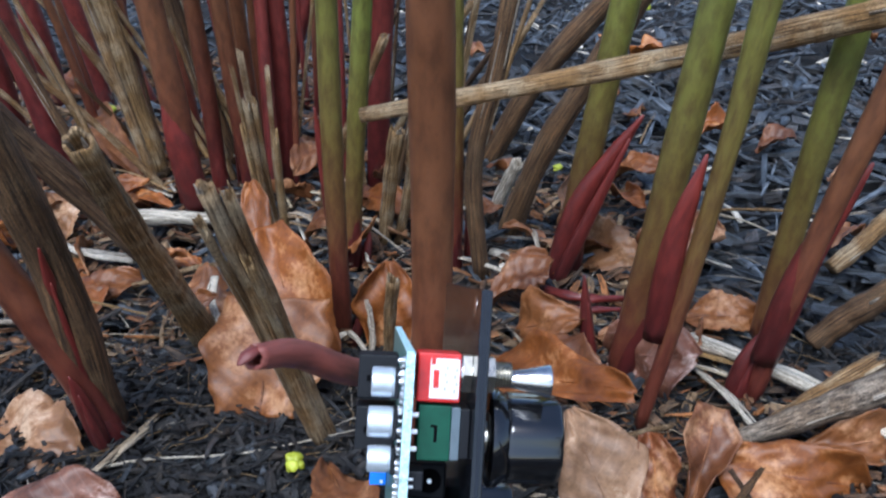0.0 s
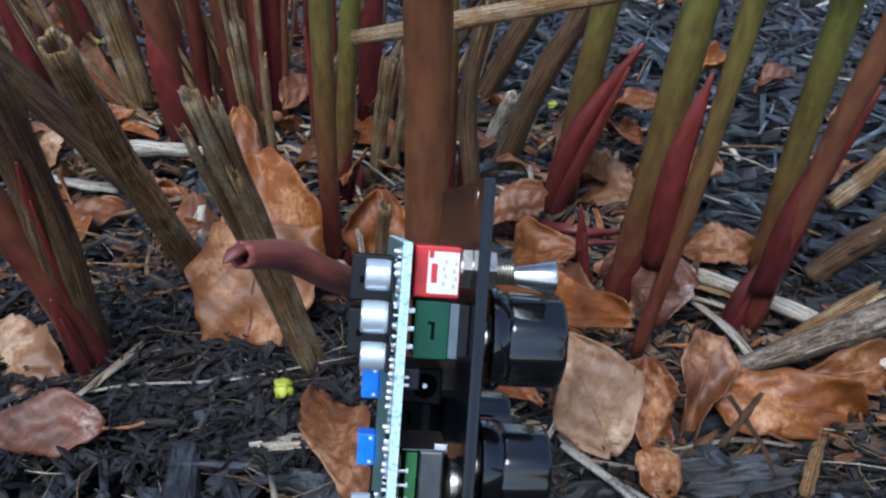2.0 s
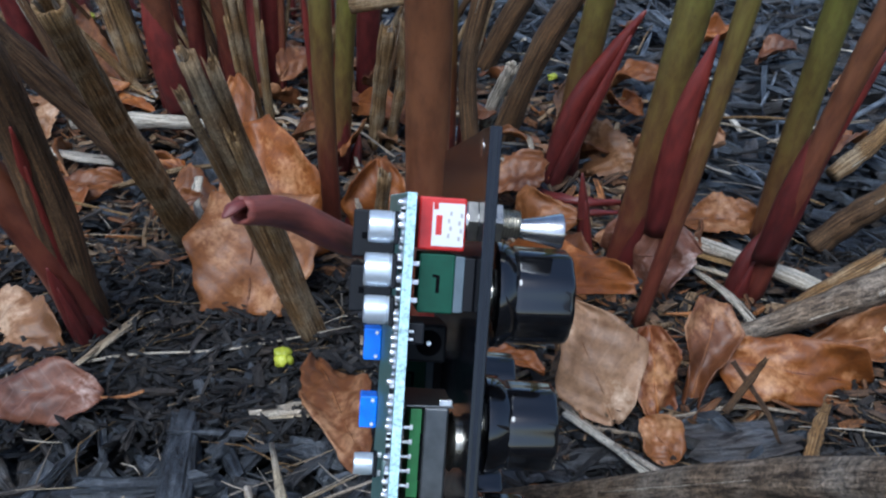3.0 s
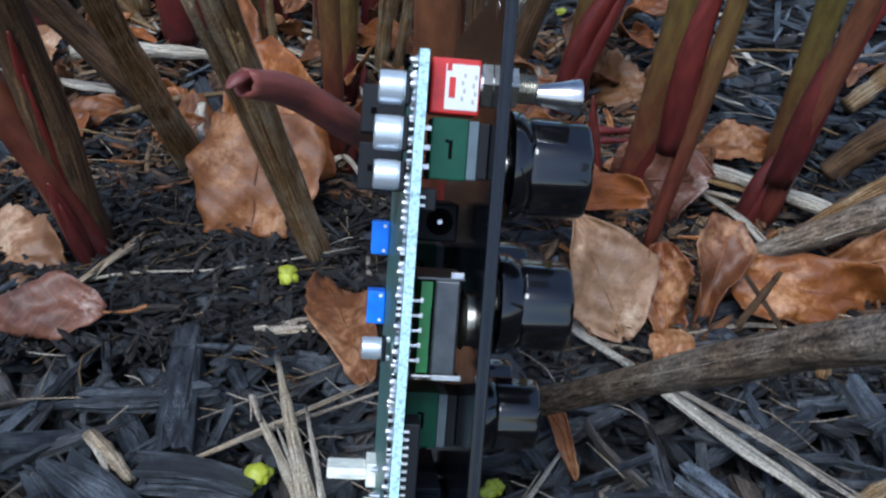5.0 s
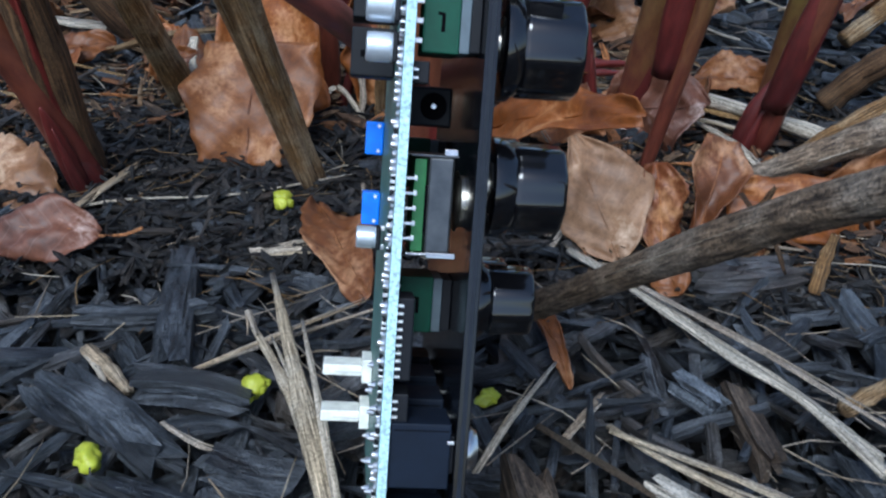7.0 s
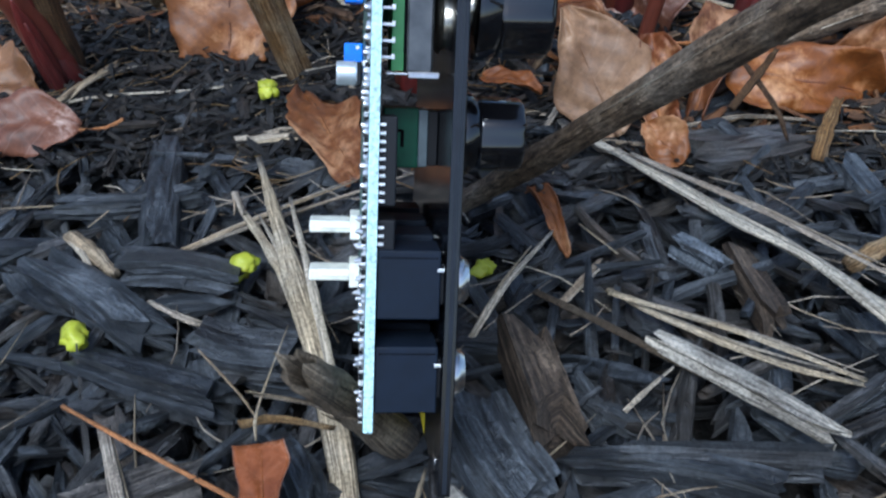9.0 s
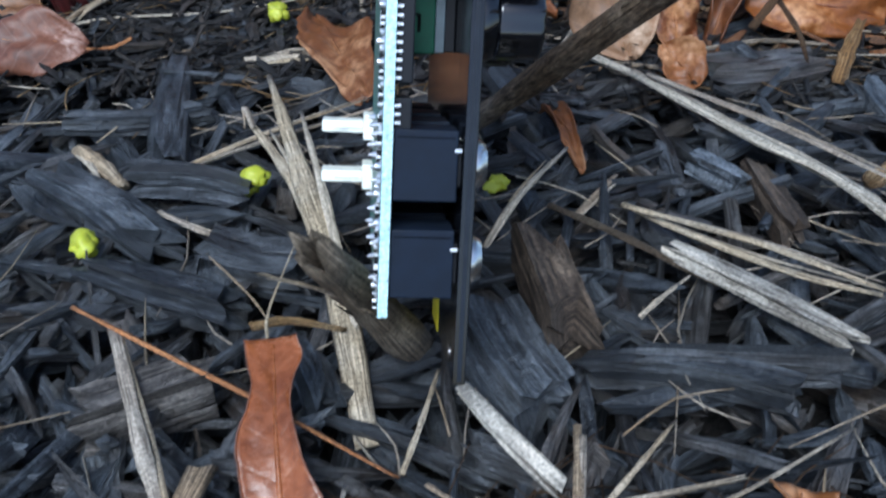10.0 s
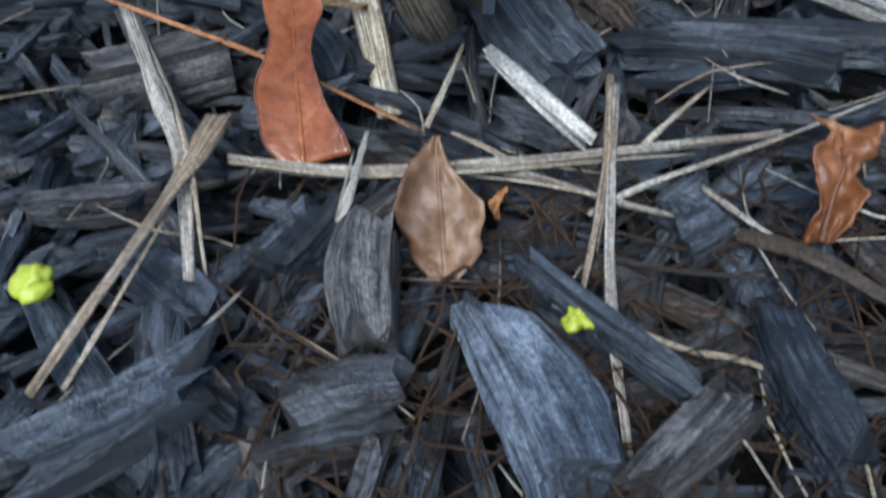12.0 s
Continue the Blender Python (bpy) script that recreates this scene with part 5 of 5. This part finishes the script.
leaf((0.0252, 0.0560, 0.0040), (0.0240, 0.0700, 0.0190), 0.0125, LEAF_DULL, "small dull brown leaf curled upright", face=0.5, curl=0.7, arch=0.05, seed=23, tear=0.05, left=(0.3, 0.9, 1.0, 0.95, 0.6, 0.3, 0.1), right=(0.4, 0.8, 0.95, 1.0, 0.95, 0.7, 0.1), crumple=0.8)
leaf((0.0790, 0.0600, 0.0060), (0.0850, 0.0760, 0.0150), 0.0115, LEAF_BROWN, "torn brown leaf with glossy patches", face=0.4, curl=1.0, seed=24, tear=0.3, left=(0.2, 0.5, 0.7, 0.5, 0.9, 0.6), right=(0.5, 0.3, 0.9, 1.0, 0.5, 0.8), crumple=1.6)
leaf((0.0329, 0.0665, 0.0060), (0.0341, 0.0662, 0.0120), 0.0030, LEAF_ORANGE, "tiny orange leaf scrap", roll=20, curl=0.7, seed=25)
leaf((-0.0739, 0.5852, 0.0200), (-0.0642, 0.6318, 0.0300), 0.0238, LEAF_BROWN, "brown leaf among upright stems", roll=30, curl=0.6, seed=26)
leaf((-0.0265, 0.5643, 0.0100), (0.0199, 0.5071, 0.0150), 0.0214, LEAF_ORANGE, "orange-brown leaf behind olive stems", roll=40, curl=0.6, seed=27)
leaf((-0.3831, 0.9404, 0.0100), (-0.3366, 0.8968, 0.0100), 0.0291, LEAF_ORANGE, "orange leaf deep in the clump", roll=30, curl=0.5, seed=28)
leaf((0.1004, 0.4721, 0.0060), (0.1320, 0.4724, 0.0120), 0.0255, LEAF_BROWN, "crumpled brown leaf at the back", roll=20, curl=0.9, seed=29)
leaf((-0.0526, 0.4882, 0.0100), (-0.0304, 0.4806, 0.0300), 0.0228, LEAF_BROWN, "brown leaf between upright stems", roll=30, curl=0.7, seed=30)
leaf((0.0467, 1.0673, 0.0100), (0.0731, 1.0635, 0.0100), 0.0331, LEAF_BROWN, "brown leaf far behind", roll=30, curl=0.5, seed=31)
leaf((0.0582, 0.2159, 0.0040), (0.0652, 0.1815, 0.0050), 0.0092, LEAF_BROWN, "rolled brown leaf scrap on the mulch", face=0.3, curl=1.3, seed=36, tear=0.2)
leaf((0.0481, 0.2745, 0.0100), (0.0672, 0.2640, 0.0100), 0.0119, LEAF_ORANGE, "orange leaf edge behind the knobs", roll=10, curl=0.7, seed=33)

# large chips
chip((0.0495, 0.1492, 0.0080), (0.0548, 0.1137, 0.0080), 0.0125, 0.014, DARKBARK, "chunky brown bark piece with split grain", seed=2)
chip((0.0323, 0.0472, 0.0060), (0.0414, 0.0191, 0.0080), 0.0133, 0.008, GREYCHIP, "large weathered grey chip flecked with white", seed=3)
chip((0.0145, 0.0611, 0.0100), (0.0151, 0.0399, 0.0060), 0.0093, 0.012, DARKWOOD, "upright dark grey split wood block", seed=4)
chip((-0.0396, 0.1001, 0.0060), (-0.0145, 0.1113, 0.0060), 0.0096, 0.012, DARKWOOD, "broken branch piece with a pale cut end", seed=5)
chip((-0.0774, 0.1905, 0.0040), (-0.0338, 0.1534, 0.0040), 0.0113, 0.008, MULCH, "long black chip of dyed mulch", seed=6)
chip((-0.0527, 0.1504, 0.0040), (-0.0144, 0.1337, 0.0040), 0.0101, 0.008, MULCH, "broad black chip of dyed mulch", seed=7)
chip((-0.0523, 0.1835, 0.0060), (-0.0177, 0.1768, 0.0040), 0.0101, 0.008, MULCH, "black bark chip on the mulch", seed=8)
chip((-0.0253, 0.1527, 0.0060), (-0.0014, 0.1478, 0.0040), 0.0117, 0.008, MULCH, "black bark chip on the mulch", seed=9)
chip((-0.0788, 0.2145, 0.0060), (-0.0348, 0.2185, 0.0060), 0.0059, 0.006, MULCH, "dark stick of mulch", seed=10)
chip((-0.0427, 0.1909, 0.0040), (-0.0522, 0.2481, 0.0060), 0.0132, 0.007, MULCH, "flat black mulch chip standing out", seed=11)
chip((0.0550, 0.1137, 0.0040), (0.0953, 0.1025, 0.0060), 0.0050, 0.008, MULCH, "long dark grey stick of mulch", seed=12)
chip((0.0656, 0.1120, 0.0070), (0.1062, 0.1097, 0.0060), 0.0039, 0.008, MULCH, "long dark grey stick of mulch", seed=13)
chip((0.0366, 0.1292, 0.0060), (0.0484, 0.1021, 0.0040), 0.0145, 0.012, MULCH, "big black chip beside the module foot", seed=14)
chip((0.1068, 0.1787, 0.0060), (0.1090, 0.1494, 0.0060), 0.0065, 0.008, DARKBARK, "short brown rounded twig piece", seed=15)
chip((0.0933, 0.1821, 0.0060), (0.1028, 0.1693, 0.0060), 0.0065, 0.008, GREYCHIP, "small grey chip on mulch", seed=16)
chip((-0.0287, 0.0242, 0.0040), (-0.0035, 0.0402, 0.0060), 0.0093, 0.01, MULCH, "large bluish-black chip among other mulch", seed=17)
chip((0.0036, 0.0302, 0.0040), (0.0218, 0.0341, 0.0040), 0.0107, 0.01, MULCH, "large bluish-black chip among other mulch", seed=18)
chip((0.0468, 0.0201, 0.0060), (0.0627, 0.0339, 0.0060), 0.0067, 0.01, DARKWOOD, "grey-brown chip among other mulch", seed=19)
chip((0.0693, 0.0482, 0.0040), (0.0733, 0.0213, 0.0060), 0.0078, 0.008, MULCH, "long dark chip among other mulch", seed=20)
chip((0.0575, 0.0616, 0.0050), (0.0663, 0.0686, 0.0050), 0.0126, 0.006, MULCH, "broad grey-black mulch chip", seed=21)
chip((0.0366, 0.0566, 0.0060), (0.0565, 0.0326, 0.0080), 0.0030, 0.007, MULCH, "long thin black mulch chip", seed=22)
chip((-0.0414, 0.0724, 0.0040), (-0.0190, 0.0738, 0.0040), 0.0032, 0.007, MULCH, "grey-black stick of mulch", seed=23)
chip((0.0319, 0.0962, 0.0030), (0.0487, 0.0863, 0.0030), 0.0048, 0.006, MULCH, "bluish-black chip under the pale splinter", seed=24)
chip((-0.0003, 0.0541, 0.0060), (0.0078, 0.0645, 0.0080), 0.0057, 0.01, MULCH, "splintered black mulch chip", seed=25)
chip((-0.0211, 0.0616, 0.0020), (-0.0069, 0.0502, 0.0020), 0.0091, 0.008, MULCH, "black chip on the mulch", seed=26)
chip((-0.0035, 0.1242, 0.0030), (0.0081, 0.1019, 0.0030), 0.0089, 0.009, MULCH, "dark chip by the orange leaf", seed=27)

# fallen lime buds
bud((-0.0185, 0.1829, 0.0050), 0.0085, 1, "crumpled lime-yellow flower bud fallen on mulch")
bud((-0.0543, 0.1573, 0.0060), 0.0072, 2, "crumpled lime-yellow flower bud fallen on mulch")
bud((-0.0250, 0.2780, 0.0090), 0.0070, 3, "crumpled lime-yellow flower bud fallen on mulch")
bud((-0.0335, 0.0527, 0.0080), 0.0059, 4, "crumpled lime-yellow flower bud fallen on mulch")
bud((0.0427, 0.0442, 0.0085), 0.0034, 5, "crumpled lime-yellow flower bud fallen on mulch")
bud((0.0429, 0.1799, 0.0030), 0.0049, 6, "crumpled lime-yellow flower bud fallen on mulch")
bud((-0.2854, 0.8168, 0.0100), 0.0136, 7, "crumpled lime-yellow flower bud fallen on mulch")
bud((0.1091, 0.6287, 0.0060), 0.0057, 8, "crumpled lime-yellow flower bud fallen on mulch")
bud((0.3213, 1.3690, 0.0080), 0.0183, 9, "crumpled lime-yellow flower bud fallen on mulch")

# fallen pink stalks
straw([(0.0799, 0.4231, 0.0080), (0.0981, 0.4075, 0.0100), (0.1184, 0.4106, 0.0080)], 0.0026, SHEATH, "pinkish fallen stalk among brown leaves", name="fallen_stalk", flat=0.9)
straw([(0.0810, 0.4048, 0.0080), (0.0965, 0.3952, 0.0100), (0.1163, 0.3982, 0.0080)], 0.0020, SHEATH, "pinkish fallen stalk among brown leaves", name="fallen_stalk", flat=0.9)
straw([(0.1180, 0.2289, 0.0200), (0.1280, 0.2353, 0.0300), (0.1302, 0.2355, 0.0340)], 0.0012, DARKDEAD, "thin dark twig poking from the leaves", name="twig")
straw([(0.1228, 0.2413, 0.0300), (0.1308, 0.2287, 0.0200), (0.1343, 0.2251, 0.0120)], 0.0009, DARKDEAD, "thin dark leaf stalk over the leaves", name="twig")
chip((0.1059, 0.2297, 0.0040), (0.1439, 0.2345, 0.0040), 0.0161, 0.012, MULCH, "broad black chip in front of the leaves", seed=61)
straw([(0.0673, 0.2530, 0.0040), (0.0755, 0.2666, 0.0080), (0.0801, 0.2884, 0.0100)], 0.0011, STRAW, "pale straw beside the tan leaf")
straw([(0.0724, 0.2560, 0.0040), (0.0814, 0.2382, 0.0040), (0.0902, 0.2259, 0.0030)], 0.0015, STRAW, "pale straw under the tan leaf")
straw([(0.0802, 0.2425, 0.0040), (0.1011, 0.2365, 0.0040)], 0.0009, STRAW, "thin pale straw under the leaves")
straw([(0.0689, 0.2792, 0.0040), (0.0558, 0.2675, 0.0040), (0.0718, 0.2591, 0.0040)], 0.0012, STRAW, "bent pale straw behind the knobs")
straw([(0.1446, 0.2240, 0.0040), (0.1482, 0.2302, 0.0120), (0.1511, 0.2337, 0.0180)], 0.0023, DEAD, "short dry curled leaf stalk standing up", flat=0.4)
straw([(0.1189, 0.3015, 0.0060), (0.0974, 0.2910, 0.0080), (0.0771, 0.2797, 0.0060)], 0.0017, DEAD, "tan stalk lying under the red stem")

straw([(-0.0881, 0.4213, 0.0200), (-0.0863, 0.4049, 0.0120), (-0.0777, 0.3927, 0.0040)], 0.0020, PALE, "thin white peeling fibre strip", flat=0.4)
straw([(-0.0218, 0.3618, 0.0120), (-0.0129, 0.3647, 0.0160), (-0.0029, 0.3596, 0.0040)], 0.0013, STRAW, "bent pale straw by the shoots")
straw([(-0.0048, 0.3708, 0.0300), (-0.0029, 0.3663, 0.0120), (-0.0046, 0.3631, 0.0020)], 0.0015, STRAW, "pale straw by the small shoot")

# ---- the rest of the clump: stems, dead stalks and leaf litter further back ----
clump = np.random.RandomState(44)
for k in range(30):
    x, y = -0.36 + 0.38 * clump.rand(), 0.57 + 0.34 * clump.rand()
    h = 0.24 + 0.2 * clump.rand()
    lean = (x + 0.1) * 0.5 + 0.06 * (clump.rand() - 0.5)
    r = 0.002 + 0.0026 * clump.rand()
    pts = [(x, y, -0.004), (x + lean * 0.4, y - 0.01, h * 0.5), (x + lean, y - 0.03, h)]
    live_stem(pts, [r * 1.1, r], (REDSTEM, BROWNSTEM, BROWNSTEM, REDSTEM, BROWNSTEM)[k % 5], "slender living stem deep in the clump")
for k in range(44):
    x, y = -0.3 + 0.36 * clump.rand(), 0.52 + 0.28 * clump.rand()
    h = 0.06 + 0.14 * clump.rand()
    lean = (x + 0.08) * 0.6 + 0.08 * (clump.rand() - 0.5)
    r = 0.0008 + 0.0024 * clump.rand()
    pts = [(x, y, -0.004), (x + lean * 0.5, y - 0.006, h * 0.5), (x + lean, y - 0.02, h)]
    dead_stem(pts, [r * 1.15, r], (DEAD, DARKDEAD, DEAD)[k % 3], "dry broken stalk standing in the clump", 0.003, 0.003)
for k in range(46):
    y = 0.36 + 0.32 * clump.rand()
    x = -0.27 + 0.43 * clump.rand() * (1 if y < 0.5 else 0.8)
    a = clump.rand() * 6.28
    L = 0.018 + 0.03 * clump.rand()
    z0, z1 = 0.003 + 0.006 * clump.rand(), 0.004 + 0.02 * clump.rand()
    leaf((x, y, z0), (x + L * math.cos(a), y + L * math.sin(a), z1), L * (0.5 + 0.35 * clump.rand()), (LEAF_BROWN, LEAF_ORANGE, LEAF_BROWN, LEAF_TAN)[k % 4], "crumpled dead leaf in the litter", roll=-35 + 90 * clump.rand(), curl=0.4 + 0.9 * clump.rand(), arch=0.1, seed=100 + k, tear=0.25)
for k in range(60):
    y = 0.33 + 0.36 * clump.rand()
    x = -0.28 + 0.5 * clump.rand()
    a, L = clump.rand() * 6.28, 0.02 + 0.07 * clump.rand()
    d = np.array((math.cos(a), math.sin(a), 0.1 * clump.rand()))
    p = np.array((x, y, 0.005 + 0.004 * clump.rand()))
    straw([p, p + d * L * 0.5 + (0, 0, 0.003), p + d * L], 0.0006 + 0.0012 * clump.rand(), (STRAW, DEAD, STRAW, DEAD)[k % 4], "broken pale straw in the leaf litter")

for k in range(26):
    x, y, a = 0.06 + 0.55 * clump.rand(), 0.46 + 0.7 * clump.rand(), clump.rand() * 6.28
    L = 0.02 + 0.025 * clump.rand()
    leaf((x, y, 0.005), (x + L * math.cos(a), y + L * math.sin(a), 0.006 + 0.012 * clump.rand()), L * (0.5 + 0.3 * clump.rand()), (LEAF_BROWN, LEAF_BROWN, LEAF_ORANGE)[k % 3], "dark brown dead leaf scattered on the mulch", roll=-20 + 50 * clump.rand(), curl=0.5 + 0.8 * clump.rand(), arch=0.1, seed=200 + k, tear=0.2, crumple=1.2)

# ---- mulch ----
def turned(rng, V, x, y, z, tilt=0.5):
    yaw, tx, ty = rng.rand() * 6.283, (rng.rand() - 0.5) * 2 * tilt, (rng.rand() - 0.5) * 2 * tilt
    M = np.array(Euler((tx, ty, yaw)).to_matrix())
    return V @ M.T + np.array((x, y, z))


def size_of(rng):
    """Length, width and thickness: slivers and sticks more often than broad chips."""
    kind = rng.rand()
    if kind < 0.5:
        return 0.012 + 0.034 * rng.rand() ** 1.2, 0.0011 + 0.0026 * rng.rand(), 0.0011 + 0.002 * rng.rand()
    if kind < 0.86:
        length = 0.014 + 0.024 * rng.rand()
        return length, 0.0035 + 0.0045 * rng.rand(), 0.0018 + 0.0034 * rng.rand()
    return 0.006 + 0.008 * rng.rand(), 0.003 + 0.004 * rng.rand(), 0.002 + 0.003 * rng.rand()


def joined_mulch(name, spots, rings, sides, seed, grow=1.0, material=None, label="dyed black bark mulch chips covering the ground"):
    """All the chips at spots as one mesh."""
    rng = np.random.RandomState(seed)
    shapes = []
    for k in range(70):
        l, w, t = size_of(rng)
        shapes.append(chip_data(rng, l * grow, w * grow, t * grow, rings, sides))
    Vs, Fs, Us, at = [], [], [], 0
    for x, y, z in spots:
        V, F, U = shapes[rng.randint(70)]
        k = 0.8 + 0.5 * rng.rand()
        Vs.append(turned(rng, V * k, x, y, z))
        Us.append(U)
        Fs += [tuple(i + at for i in f) for f in F]
        at += len(V)
    ob = ob_from(name, np.vstack(Vs), Fs, np.vstack(Us), material or MULCH, smooth=False)
    return tagged(ob, label, "mulch", kind="stuff")


def spread(rng, x0, x1, y0, y1, n, z0, z1):
    return [(x0 + (x1 - x0) * rng.rand(), y0 + (y1 - y0) * rng.rand(), z0 + (z1 - z0) * rng.rand()) for _ in range(n)]


mulch_rng = np.random.RandomState(5)
joined_mulch("mulch", spread(mulch_rng, -0.24, 0.26, -0.06, 0.46, 5600, -0.021, 0.003), 4, 8, 11)
joined_mulch("mulch", spread(mulch_rng, -0.2, 0.22, -0.04, 0.42, 2600, -0.012, 0.003), 4, 5, 17, 0.45)
joined_mulch("mulch", spread(mulch_rng, -0.75, 0.9, 0.44, 1.0, 6500, -0.016, 0.004), 4, 6, 12, 1.35)
joined_mulch("mulch", spread(mulch_rng, -1.3, 1.8, 0.98, 2.6, 9000, -0.014, 0.005), 4, 4, 13, 1.5)
joined_mulch("mulch", spread(mulch_rng, -0.7, -0.22, -0.3, 0.46, 1900, -0.014, 0.003), 4, 4, 14, 1.2)
joined_mulch("mulch", spread(mulch_rng, 0.24, 0.75, -0.3, 0.46, 1900, -0.014, 0.003), 4, 4, 15, 1.2)
joined_mulch("mulch", spread(mulch_rng, -0.24, 0.26, -0.4, -0.05, 1500, -0.014, 0.002), 4, 4, 16, 1.2)
joined_mulch("weathered_mulch", spread(mulch_rng, -0.3, 1.1, 0.45, 2.0, 1500, 0.001, 0.007), 4, 5, 18, 1.1, GREYCHIP, "weathered grey mulch chips scattered over the black")
joined_mulch("pale_splinters", spread(mulch_rng, -0.3, 1.1, 0.45, 2.0, 420, 0.003, 0.007), 4, 5, 19, 0.7, PALE, "pale wood splinters scattered over the mulch")
joined_mulch("leaf_litter", spread(mulch_rng, -0.32, 0.16, 0.345, 0.62, 2200, 0.0, 0.007), 4, 5, 20, 0.6, LITTER, "brown crumbled plant litter between the stems")
joined_mulch("leaf_litter", spread(mulch_rng, -0.6, -0.05, 0.6, 1.1, 1500, 0.0, 0.008), 4, 4, 22, 1.0, LITTER, "brown crumbled plant litter behind the stems")
# Small crumbs, darker than the mulch, by the clump and between the leaves.
joined_mulch("damp_crumbs", spread(mulch_rng, -0.2, 0.03, 0.24, 0.37, 3600, 0.0, 0.006), 4, 5, 24, 0.42, DARKCRUMBS, "fine dark crumbs of bark and soil by the clump")
joined_mulch("damp_crumbs", spread(mulch_rng, 0.03, 0.24, 0.215, 0.37, 2600, -0.001, 0.005), 4, 5, 25, 0.42, DARKCRUMBS, "fine dark crumbs of bark between the leaves")
joined_mulch("leaf_litter", spread(mulch_rng, 0.07, 0.2, 0.235, 0.35, 350, 0.0, 0.006), 4, 5, 23, 0.6, LITTER, "brown crumbled plant litter between the leaves")

# The top layer near the module, chip by chip.
piece_rng = np.random.RandomState(21)
piece_meshes = []
for k in range(24):
    l, w, t = size_of(piece_rng)
    V, F, U = chip_data(piece_rng, 0.004 + l, 0.0006 + w, 0.0006 + t, 4, 10)
    me_ob = ob_from("bark_chip", V, F, U, MULCH, parent=ground, smooth=False)
    me_ob.matrix_basis = Matrix.LocRotScale((piece_rng.uniform(-0.1, 0.12), piece_rng.uniform(0.06, 0.24), 0.001), Euler((0, 0, piece_rng.rand() * 6.28)), None)
    piece_meshes.append(me_ob.data)
for k in range(276):
    ob = new("bark_chip", piece_meshes[k % 24])
    ob.parent = ground
    y = 0.03 + 0.3 * piece_rng.rand()
    x = 0.03 + (piece_rng.rand() - 0.5) * (0.2 + 0.55 * (y - 0.03))
    tilt = Euler(((piece_rng.rand() - 0.5) * 0.9, (piece_rng.rand() - 0.5) * 0.5, piece_rng.rand() * 6.28))
    ob.matrix_basis = Matrix.LocRotScale((x, y, -0.002 + 0.006 * piece_rng.rand()), tilt, None)

# Fine dry fibres and crumbs between the chips.
def joined_fibres(n, seed, x0, x1, y0, y1, curl, material, label):
    rng = np.random.RandomState(seed)
    Vs, Fs, Us, at = [], [], [], 0
    for _ in range(n):
        x, y = x0 + (x1 - x0) * rng.rand(), y0 + (y1 - y0) * rng.rand()
        L, yaw = 0.012 + 0.04 * rng.rand() ** 2, rng.rand() * 6.28
        d = np.array((math.cos(yaw), math.sin(yaw), 0.0))
        s = np.array((-d[1], d[0], 0.0)) * L * (rng.rand() - 0.5) * curl
        p = np.array((x, y, 0.002 + 0.003 * rng.rand()))
        V, F, U = tube_data([p - d * L / 2, p + s + (0, 0, 0.001), p + d * L / 2 + (0, 0, 0.003 * rng.rand())], [0.0002, 0.0003, 0.00012], sides=4, rings=5, seed=int(rng.randint(9999)))
        Vs.append(V)
        Us.append(np.array(U))
        Fs += [tuple(i + at for i in f) for f in F]
        at += len(V)
    return tagged(ob_from("plant_fibres", np.vstack(Vs), Fs, np.vstack(Us), material), label, "plant fibres", kind="stuff")


joined_fibres(300, 31, -0.14, 0.2, 0.0, 0.5, 0.3, STRAW, "fine dry plant fibres scattered over the mulch")
joined_fibres(260, 32, 0.0, 0.12, 0.0, 0.08, 1.2, DARKDEAD, "tangled fine brown rootlets between the chips")
joined_fibres(260, 33, -0.16, 0.2, 0.22, 0.42, 0.6, DEAD, "fine brown plant fibres among the leaves")
